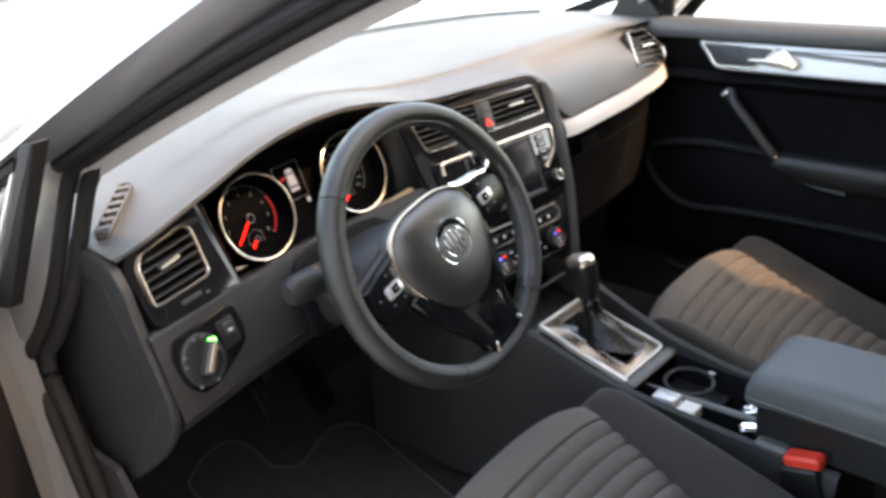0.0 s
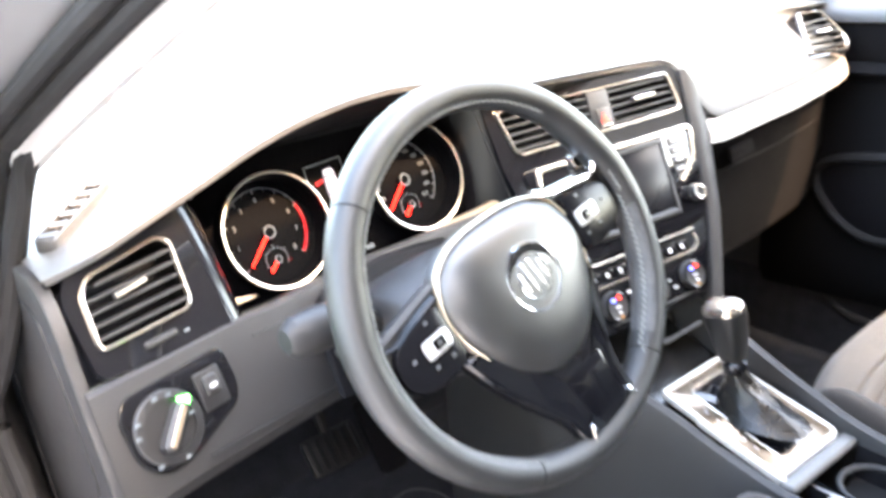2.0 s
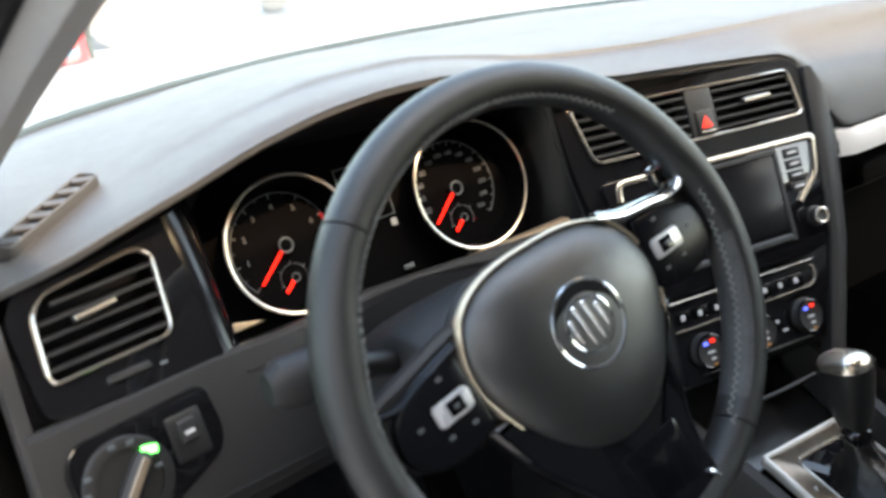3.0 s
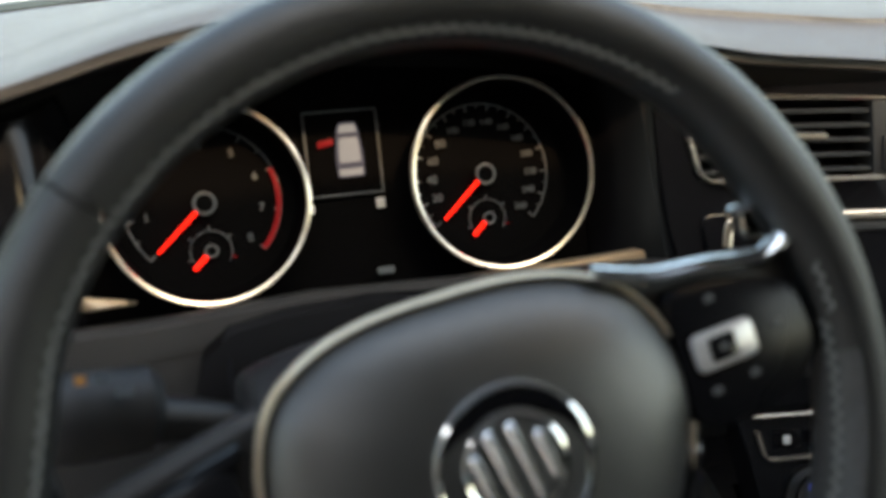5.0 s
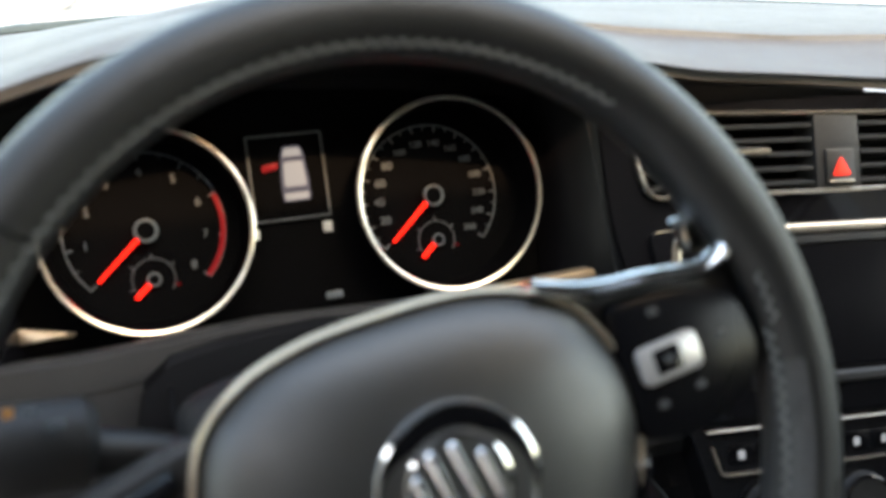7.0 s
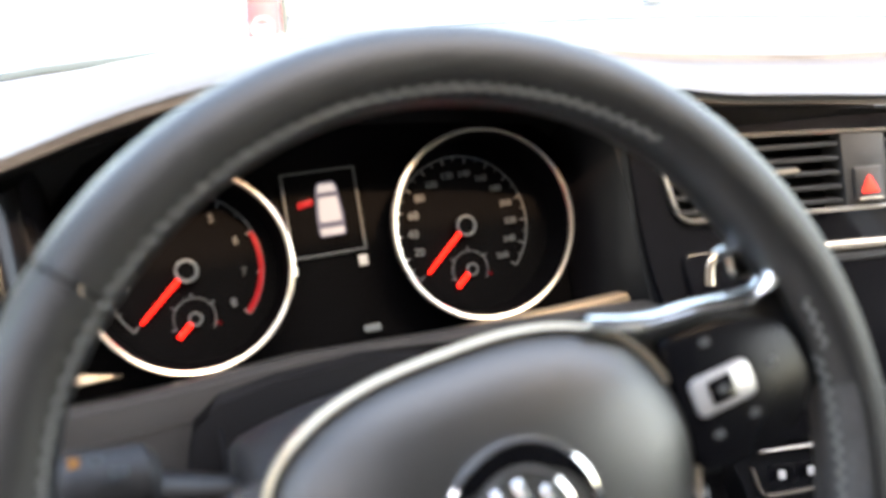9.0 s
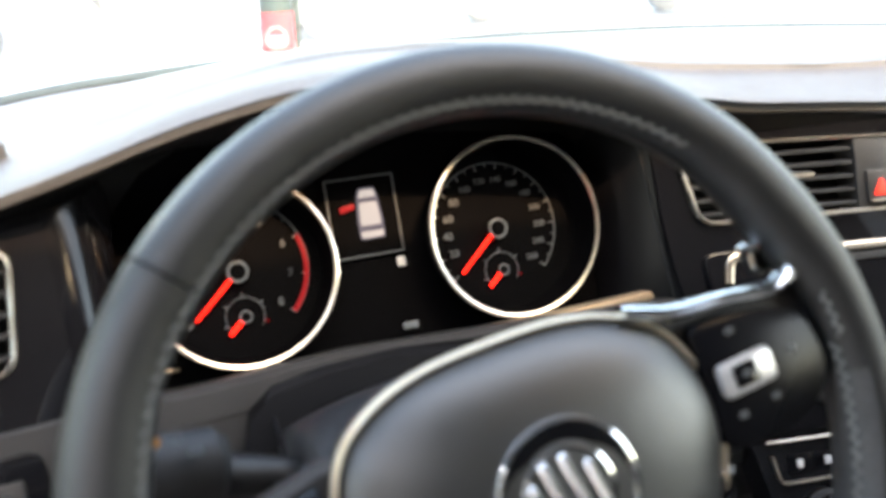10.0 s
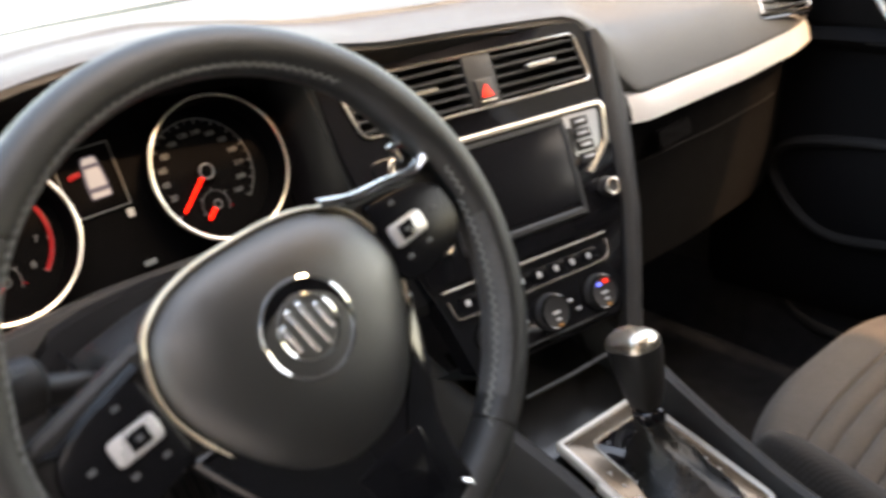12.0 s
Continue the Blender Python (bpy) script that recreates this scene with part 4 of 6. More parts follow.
# hub cushion
half = [(0.0, 0.066), (0.030, 0.0645), (0.055, 0.0575), (0.075, 0.043), (0.0865, 0.018), (0.0875, -0.006), (0.077, -0.036), (0.060, -0.066), (0.039, -0.087), (0.020, -0.0965), (0.0, -0.099)]
bag = [(x * (1.06 if x > 0 else 1.0) - 0.002, y - 0.055 * x) for x, y in smooth_loop(half + [(-x, y) for x, y in half[-2:0:-1]], 5)]
bag = [(x + 0.0025, y - 0.0012) for x, y in inset(bag, 0.0030)]
part("airbag_cover", dome(inset(bag, 0.002), [(1.0, -0.02), (0.995, 0.001), (0.98, 0.0042), (0.95, 0.0072), (0.90, 0.0108), (0.82, 0.0146), (0.72, 0.0178), (0.60, 0.0203), (0.46, 0.0221), (0.3, 0.0230), (0.12, 0.0233)], (0.0, -0.012), WHEEL), AIRBAG, wheel, "grey padded hub cover", 60)
part("hub_trim", sweep(bag, [(0.0020, -0.006), (0.0, -0.004), (-0.0006, 0.0005), (-0.0002, 0.0036), (0.0006, 0.0048), (0.0013, 0.0046), (0.0019, 0.0030)], WHEEL, True), HUBTRIM, wheel, "satin trim round the hub cover")
em = at(WHEEL, 0.0035, -0.0035, 0.0196)
badge = part("badge", lathe([(0.0305, -0.002), (0.0305, 0.0022), (0.029, 0.0032), (0.0215, 0.0030), (0.0205, 0.0016), (0.001, 0.0016)], em, 56), CHEEK, wheel, "round black and chrome badge, plain")
part("badge_ring", ring(em, 0.0298, 0.0013, 0.0030, 56), BRIGHT, badge, "thin chrome ring")
part("badge_disc", ring(em, 0.0192, 0.0014, 0.0026, 48), BRIGHT, badge, "inner chrome ring")
for bx, blen in ((-0.0128, 0.021), (-0.0045, 0.033), (0.0045, 0.033), (0.0128, 0.021)):
    part("badge_bar", box(turned(em, bx, 0.0, 0.0026, 9), 0.0046, blen, 0.0030, 0.0013), BRIGHT, badge)
# upper spokes: black button pods with silver edges
for s in (1, -1):
    def mx(pts):
        return [(x * s, y) for x, y in (pts if s > 0 else pts[::-1])]
    back = part("spoke", sweep(rpoly(mx([(0.070, -0.024), (0.140, -0.026), (0.160, -0.010), (0.160, 0.030), (0.070, 0.046)]), 0.012, 4), [(0.004, -0.022), (0, -0.014), (0, -0.004), (0.004, -0.001)], WHEEL), DARK, wheel, "spoke with switch pod")
    pod = part("switch_pod", plate(rpoly(mx([(0.084, -0.024), (0.108, -0.031), (0.138, -0.026), (0.152, -0.010), (0.148, 0.018), (0.120, 0.029), (0.088, 0.032)]), [0.008, 0.014, 0.014, 0.012, 0.012, 0.012, 0.006], 4), -0.004, 0.0075, WHEEL, 0.003), PODBLACK, back, "black pod")
    part("key_frame", plate(rpoly(mx([(0.0920, -0.0040), (0.1210, -0.0045), (0.1210, 0.0112), (0.0920, 0.0117)]), 0.004, 4), 0.0070, 0.0098, WHEEL, 0.0012), BUTTON, back, "pale key frame")
    part("key", plate(rrect(0.0125, 0.0105, 0.0015, 3, 0.1050 * s, 0.0038), 0.0090, 0.0104, WHEEL, 0.0004), CHEEK, back, "black key")
    part("key_mark", plate(rrect(0.004, 0.003, 0.0008, 2, 0.1050 * s, 0.0038), 0.0100, 0.0107, WHEEL, 0.0001), FAINT, back)
    for x, y in ((0.098, -0.013), (0.117, -0.012), (0.133, 0.004), (0.106, 0.0235)):
        part("legend", plate(rrect(0.0045, 0.0028, 0.0008, 2, x * s, y), 0.0070, 0.0079, WHEEL, 0.0001), FAINT, back)
    # silver blade along the top of the spoke
    blade = [WHEEL @ Vector((x * s, y, z)) for x, y, z in smooth_line([(0.060, 0.050, 0.006), (0.085, 0.0405, 0.004), (0.112, 0.036, 0.002), (0.136, 0.031, 0.001), (0.148, 0.034, 0.002), (0.1545, 0.041, 0.003), (0.1540, 0.0475, 0.001), (0.147, 0.0505, -0.004), (0.136, 0.0510, -0.008)], 5)]
    if s < 0:
        blade = [WHEEL @ Vector(p) for p in smooth_line([(-0.084, 0.034, 0.003), (-0.112, 0.028, 0.001), (-0.136, 0.022, 0.0), (-0.150, 0.024, -0.002)], 5)]
    part("spoke_blade", tube(blade, [max(0.0022, 0.0048 - 0.0032 * max(0.0, i / (len(blade) - 1) - 0.45)) for i in range(len(blade))], 10, flat=0.7), BRIGHT if s > 0 else CHEEK, wheel, "silver blade along the spoke" if s > 0 else "gloss black blade along the spoke")
    part("shift_paddle", sweep(rpoly(mx([(0.146, 0.035), (0.169, 0.033), (0.173, 0.045), (0.148, 0.050)]), 0.005, 4), [(0.001, -0.026), (0, -0.024), (0, -0.019), (0.001, -0.018)], WHEEL), DARK, wheel, "dark shift paddle behind the spoke")
    part("paddle_edge", rim_band(rpoly(mx([(0.146, 0.035), (0.169, 0.033), (0.173, 0.045), (0.148, 0.050)]), 0.005, 4), 0.003, -0.019, -0.0165, WHEEL, 0.0008), CHROME if s > 0 else DARK, wheel, "thin edge of the shift paddle")
# lower spoke
low_loop = [(-0.092, -0.026), (-0.076, -0.068), (-0.052, -0.108), (-0.033, -0.136), (-0.030, -0.164), (0.052, -0.164), (0.050, -0.134), (0.054, -0.106), (0.072, -0.075), (0.091, -0.030)]
LOWM = WHEEL @ Matrix.Translation((0, -0.03, 0)) @ Matrix.Rotation(radians(-4.4), 4, 'X') @ Matrix.Translation((0, 0.03, 0))
low = part("lower_spoke", sweep(rpoly(low_loop, [0.006, 0.03, 0.03, 0.015, 0.006, 0.006, 0.015, 0.03, 0.03, 0.006], 4), [(0.006, -0.022), (0, -0.012), (0, -0.001), (0.003, 0.003), (0.006, 0.004)], LOWM), PIANO, wheel, "gloss black lower spoke round the hub")
part("spoke_inlay", plate(rpoly([(-0.019, -0.100), (0.036, -0.101), (0.034, -0.148), (-0.010, -0.150)], [0.004, 0.004, 0.010, 0.010], 4), -0.002, 0.0055, LOWM, 0.001), CHEEK, low, "dull black inlay")
for s_ in (1, -1):
    part("spoke_edge", tube([LOWM @ Vector((0.011 + s_ * 0.028, -0.149, 0.0045)), LOWM @ Vector((0.011 + s_ * 0.032, -0.154, 0.005)), LOWM @ Vector((0.011 + s_ * 0.034, -0.161, 0.004))], 0.0018, 8), BRIGHT, low)
# steering column
column = thing("steering_column", (-0.371, 0.12, 0.83), "dark plastic steering column shroud with stalks", "steering column")
sec = [(0.0, 0.895), (0.030, 0.891), (0.056, 0.884), (0.077, 0.876), (0.086, 0.868), (0.089, 0.847), (0.087, 0.80), (0.07, 0.775), (0.0, 0.765)]
loop = smooth_loop([(x, z) for x, z in sec] + [(-x, z) for x, z in sec[-2:0:-1]], 4)
rows = []
for y, k, dz in ((0.052, 0.50, -0.004), (0.056, 0.70, -0.003), (0.066, 0.82, -0.002), (0.085, 0.88, 0.0), (0.115, 0.93, -0.002), (0.135, 0.93, -0.012), (0.215, 0.95, -0.060)):
    rows.append([Vector((-0.371 + x * k, y, 0.835 + (z - 0.835) * k + dz)) for x, z in loop])
part("shroud", loft(rows, True, True), LOWER, column, "grey moulded shroud", 50)
part("shroud_gap", tube([Vector((-0.371 + s_ * 0.0832, y, 0.838)) for s_, y in ((-1, 0.07), (-1, 0.10), (-1, 0.13), (-1, 0.20))], 0.0012, 6), SHADE_BLACK, column)
# black arch sheet laid over the knee panel in place of the gap's shade
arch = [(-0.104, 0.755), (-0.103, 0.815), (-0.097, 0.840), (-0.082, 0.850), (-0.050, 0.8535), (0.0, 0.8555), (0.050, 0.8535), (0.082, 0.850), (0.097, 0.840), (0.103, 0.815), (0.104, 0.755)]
part("column_shade", slab([[Vector((-0.371 + x, 0.2015 + min(0, x + 0.029) * 0.2126 + (z - 0.855) * 0.39, z)) for x, z in arch], [Vector((-0.371 + x, 0.2015 + min(0, x + 0.029) * 0.2126 + (0.755 - 0.855) * 0.39, 0.755)) for x, z in arch]], (0, 0.012, 0.0)), SHADE_BLACK, column, "black sheet painted for the shaded gap round the column")
st = part("indicator_stalk", tube(smooth_line([(-0.425, 0.112, 0.836), (-0.470, 0.104, 0.853), (-0.510, 0.094, 0.867)], 5), [0.0085, 0.0088, 0.009, 0.0092, 0.0095, 0.010, 0.0105, 0.011, 0.0115, 0.012, 0.012], 12), DARK, column, "indicator stalk with a grey end")
part("stalk_end", tube([(-0.488, 0.098, 0.866), (-0.492, 0.097, 0.867), (-0.520, 0.091, 0.870), (-0.549, 0.087, 0.873), (-0.557, 0.086, 0.873)], [0.013, 0.0170, 0.0178, 0.0160, 0.010], 16, flat=1.15), LOWER, st, "grey ribbed end")
for x, z, w, m_ in ((-0.507, 0.9005, 0.005, DIMMARK), (-0.499, 0.892, 0.007, DIMMARK), (-0.498, 0.882, 0.005, DIMMARK), (-0.515, 0.9005, 0.004, AMBER)):
    part("stalk_mark", box(Matrix.Translation((x, 0.0790 + (0.900 - z) * 0.15, z - 0.0055)) @ Matrix.Rotation(radians(62), 4, 'X'), w, 0.004, 0.0012, 0.0002), m_, st)
part("wiper_stalk", tube(smooth_line([(-0.30, 0.10, 0.862), (-0.262, 0.098, 0.870), (-0.232, 0.094, 0.876)], 5), [0.0075 + 0.0004 * i for i in range(11)], 12), DARK, column, "wiper stalk")

# ---- centre console ----
console = thing("centre_console", (0, -0.05, 0.30), "grey centre console with gear plate and cup holder", "centre console")
top_y = [0.24, 0.17, 0.10, 0.06, 0.0, -0.07, -0.10, -0.19, -0.30, -0.42]
top_z = [0.655, 0.615, 0.592, 0.580, 0.562, 0.545, 0.541, 0.536, 0.531, 0.53]
ctop = table(top_y[::-1], top_z[::-1])
half_w = table([-0.42, -0.30, -0.10, 0.06, 0.17, 0.24], [0.088, 0.088, 0.086, 0.088, 0.100, 0.115])


rail_up = soft_table([-0.42, -0.30, -0.19, -0.12, -0.05, 0.03, 0.08, 0.12, 0.24], [0.003, 0.004, 0.006, 0.017, 0.027, 0.037, 0.044, 0.046, 0.046])


def console_row(y, raised):
    w, z = half_w(y), ctop(y) + (rail_up(y) if raised else 0.004)
    side_pts = [(w + 0.020, 0.27), (w + 0.014, 0.40), (w + 0.006, z - 0.05), (w + 0.001, z - 0.014), (w - 0.003, z - 0.002), (w - 0.010, z + 0.002), (w - 0.016, z - 0.002), (w - 0.018, ctop(y) - 0.010)]
    return [Vector((-x, y, zz)) for x, zz in side_pts], [Vector((x, y, zz)) for x, zz in side_pts]


ys = [0.46 - 0.022 * i for i in range(41)]
part("left_cheek", loft([console_row(y, False)[0] for y in ys]), CONSOLESIDE, console, "grey console side", 40)
part("right_cheek", loft([console_row(y, True)[1] for y in ys]), CONSOLESIDE, console, "grey console side", 40)
part("tray_floor", loft([[(-0.075, y, ctop(y) - 0.012), (0, y, ctop(y) - 0.012), (0.075, y, ctop(y) - 0.012)] for y in (0.24, 0.20, 0.16, 0.12, 0.08, 0.0, -0.08)]), TRAY, console, "smooth grey tray floor")
# gear plate
ga, gb = Vector((0, 0.092, ctop(0.092) + 0.004)), Vector((0, -0.078, ctop(-0.078) + 0.004))
fw = (ga - gb).normalized()
gm = Matrix((Vector((1, 0, 0)), fw, Vector((1, 0, 0)).cross(fw))).transposed().to_4x4()
gm.translation = (ga + gb) / 2
gl = (ga - gb).length
gear_plate = part("gear_plate", rim_band(rpoly([(-0.066, -gl / 2), (0.066, -gl / 2), (0.062, gl / 2), (-0.062, gl / 2)], [0.016, 0.016, 0.006, 0.006], 5), 0.0065, -0.006, 0.004, gm, 0.002), PLATEFRAME, console, "bright chrome gear plate frame")
part("plate_insert", plate(rpoly([(-0.061, -gl / 2 + 0.005), (0.061, -gl / 2 + 0.005), (0.057, gl / 2 - 0.005), (-0.057, gl / 2 - 0.005)], 0.010, 4), -0.004, 0.0015, gm, 0.0006), GEARFACE, gear_plate)
part("inner_frame", rim_band(rpoly([(-0.036, -gl / 2 + 0.018), (0.042, -gl / 2 + 0.018), (0.040, gl / 2 - 0.020), (-0.034, gl / 2 - 0.020)], 0.012, 4), 0.0022, 0.001, 0.0035, gm, 0.001), CHROME, gear_plate, "satin inner ring")
part("gaiter_base", plate(rpoly([(-0.033, -gl / 2 + 0.021), (0.039, -gl / 2 + 0.021), (0.037, gl / 2 - 0.023), (-0.031, gl / 2 - 0.023)], 0.010, 4), -0.003, 0.0022, gm, 0.0006), PIANO, gear_plate)
for i in range(5):
    part("gear_letter", lettering("PRNDS"[i], 0.0075, turned(gm, -0.045, 0.030 - 0.018 * i, 0.0018, 0)), MARK, gear_plate)
    part("gear_mark", plate(rrect(0.003, 0.003, 0.001, 2, 0.047, 0.035 - 0.016 * i), 0.0014, 0.0024, gm, 0.0002), MARK, gear_plate)
part("left_rail", plate(rpoly([(-0.068, -gl / 2 - 0.004), (-0.060, -gl / 2 - 0.004), (-0.060, 0.02), (-0.068, 0.03)], 0.004, 3), -0.004, 0.0055, gm, 0.001), PLATEFRAME, gear_plate)
# cross bar and trays behind the plate
part("cross_bar", box(Matrix.Translation((0, -0.088, ctop(-0.088) + 0.001)), 0.140, 0.020, 0.010, 0.003), BARS, console, "grey bar behind the gear plate")
# tray and cup wells: their inner shade is painted in with near-black
part("tray_well", loft([[(-0.072, y, ctop(y) - 0.002), (-0.071, y, ctop(y) - 0.035), (-0.040, y, ctop(y) - 0.036), (-0.039, y, ctop(y) - 0.002)] for y in (-0.096, -0.16, -0.24, -0.30)]), SHADE_BLACK, console, "narrow tray painted near-black for its shade")
part("tray_divider", box(Matrix.Translation((-0.032, -0.198, ctop(-0.2) - 0.001)) @ Matrix.Rotation(radians(-2.8), 4, 'X'), 0.013, 0.205, 0.008, 0.003), BARS, console, "grey bar between tray and cup holder")
part("cup_well", loft([[(-0.026, y, ctop(y) - 0.002), (-0.024, y, ctop(y) - 0.07), (0.060, y, ctop(y) - 0.07), (0.068, y, ctop(y) - 0.002)] for y in (-0.098, -0.16, -0.24, -0.30)]), SHADE_BLACK, console, "cup holder well painted near-black for its shade")
part("cup_ring", ring(Matrix.Translation((0.022, -0.145, ctop(-0.145) - 0.012)), 0.038, 0.0034, 0.0, 40), LOWER, console, "cup holder ring")
part("cup_tab", box(Matrix.Translation((0.060, -0.165, ctop(-0.165) - 0.008)), 0.006, 0.010, 0.004, 0.001), SILVER, console)
part("cup_shelf", box(Matrix.Translation((0.022, -0.150, ctop(-0.15) - 0.045)), 0.090, 0.10, 0.006, 0.002), DARK, console)
bm1 = Matrix.Translation((-0.0555, -0.148, ctop(-0.148) - 0.003)) @ Matrix.Rotation(radians(-3), 4, 'X')
part("parking_brake_switch", sweep(rrect(0.030, 0.040, 0.006, 4), [(0, -0.012), (0, 0.006), (0.002, 0.010), (0.006, 0.0115)], bm1), BUTTON, console, "bright parking brake switch")
bm2 = Matrix.Translation((-0.0555, -0.186, ctop(-0.186) - 0.004)) @ Matrix.Rotation(radians(-3), 4, 'X')
part("hold_switch", sweep(rrect(0.030, 0.030, 0.003, 4), [(0, -0.012), (0, 0.004), (0.0015, 0.006)], bm2), PLATEFRAME, console, "pale auto hold switch")
part("key_fob", sweep(rrect(0.020, 0.036, 0.008, 4), [(0.004, -0.008), (0, -0.004), (0, 0.004), (0.004, 0.008)], Matrix.Translation((-0.052, -0.284, ctop(-0.28) + 0.002)) @ Matrix.Rotation(radians(30), 4, 'Z')), BRIGHT, console, "small bright lighter knob in the tray")
part("socket", lathe([(0.012, -0.01), (0.012, 0.004), (0.010, 0.006), (0.009, 0.0)], Matrix.Translation((-0.010, -0.262, ctop(-0.26))), 24), BRIGHT, console)
part("rear_block", box(Matrix.Translation((-0.01, -0.325, ctop(-0.32) - 0.012)), 0.15, 0.05, 0.05, 0.006), BARS, console, "grey block in front of the armrest")

# ---- gear lever ----
lever = thing("gear_lever", gm @ Vector((0.002, 0.012, 0)), "black leather gear lever with a chrome cap", "gear lever")
lb = gm @ Vector((0.002, 0.004, 0.0))
lt = Vector((-0.003, 0.050, 0.714))
axis = (lt - lb)
gaiter = []
for i in range(9):
    v = i / 8
    c = lb.lerp(lb + axis * 0.42, v)
    w = 0.027 * (1 - v) ** 2.2 + 0.0140
    h = 0.052 * (1 - v) ** 2.0 + 0.0140
    row = []
    for j in range(28):
        a = 2 * math.pi * j / 28
        f = 1 + (0.09 * math.sin(5 * a + 3 * v * 4) + 0.07 * math.sin(9 * a - 7 * v)) * math.sin(math.pi * min(1, v * 1.15)) * 0.9
        row.append(c + Vector((w * f * math.cos(a), h * f * math.sin(a), 0.0)) + gm.to_3x3().col[2] * (0.002 * math.sin(4 * a + v * 9)) + Vector((0, -0.014 * (1 - v) ** 1.5, 0)))
    gaiter.append(row)
part("gaiter", loft(gaiter, True, True), mat("gaiter_leather", (0.0055, 0.0055, 0.0055), 0.27, 0, 0.2, 60, 0.4, 900, spec=0.4), lever, "creased black leather gaiter", 70)
am = Matrix((Vector((1, 0, 0)), axis.normalized().cross(Vector((1, 0, 0))), axis.normalized())).transposed().to_4x4()
am.translation = lb
L_ = axis.length
part("neck", lathe([(0.0150, L_ * 0.36), (0.0160, L_ * 0.40), (0.0150, L_ * 0.44), (0.0135, L_ * 0.45), (0.0135, L_ * 0.5)], am, 28), PIANO, lever)
knob_rows = []
for v, w, h, dx, dy in ((0.46, 0.0120, 0.0130, 0, 0), (0.50, 0.0140, 0.0160, 0, 0), (0.58, 0.0158, 0.0190, 0, 0.001), (0.70, 0.0180, 0.0225, 0, 0.002), (0.82, 0.0198, 0.0250, 0, 0.003), (0.90, 0.0202, 0.0256, 0, 0.003)):
    knob_rows.append([am @ Vector((x + dx, y - dy, L_ * v)) for x, y in rrect(2 * w, 2 * h, w * 0.92, 6)])
part("knob", loft(knob_rows, True, True), LEVER, lever, "black leather knob", 60)
cap_rows = []
for v, w, h in ((0.89, 0.0204, 0.0258), (0.925, 0.0202, 0.0255), (0.958, 0.0188, 0.0240), (0.983, 0.0158, 0.0205), (1.0, 0.0112, 0.0150), (1.008, 0.0055, 0.0075)):
    cap_rows.append([am @ Vector((x, y - 0.003, L_ * v)) for x, y in rrect(2 * w, 2 * h, w * 0.92, 6)])
part("cap", loft(cap_rows, True, True), CHROME, lever, "bright chrome cap", 60)
part("knob_strip", box(am @ Matrix.Translation((0.0172, -0.004, L_ * 0.74)) @ Matrix.Rotation(radians(6), 4, 'Y'), 0.004, 0.012, L_ * 0.36, 0.0015), CHROME, lever, "chrome strip on the knob")

# ---- armrest ----
arm = thing("armrest", (0.0, -0.40, 0.55), "grey padded centre armrest with stitched edge", "armrest")
rows = []
for y, dz, s in ((-0.280, -0.010, 0.55), (-0.284, -0.004, 0.85), (-0.294, 0.002, 0.95), (-0.32, 0.006, 1.0), (-0.40, 0.010, 1.0), (-0.60, 0.012, 1.0)):
    rows.append([Vector((x, y, 0.613 + dz * 0.6 + z * s)) for x, z in rrect(0.150, 0.062, 0.024, 6)])
part("cushion", loft(rows, True, True), ARMCLOTH, arm, "grey leatherette cushion", 60)
part("stitching", tube([Vector((-0.0752, y, 0.603)) for y in (-0.28, -0.35, -0.45, -0.58)], 0.0009, 6), STITCH, arm)
part("box", box(Matrix.Translation((0, -0.44, 0.565)), 0.135, 0.30, 0.08, 0.010), DARK, arm, "dark box under the cushion")

# ---- seats ----
SEAMTHREAD = mat("pale_thread", (0.22, 0.22, 0.22), 0.8, 0, 0.3, 300)

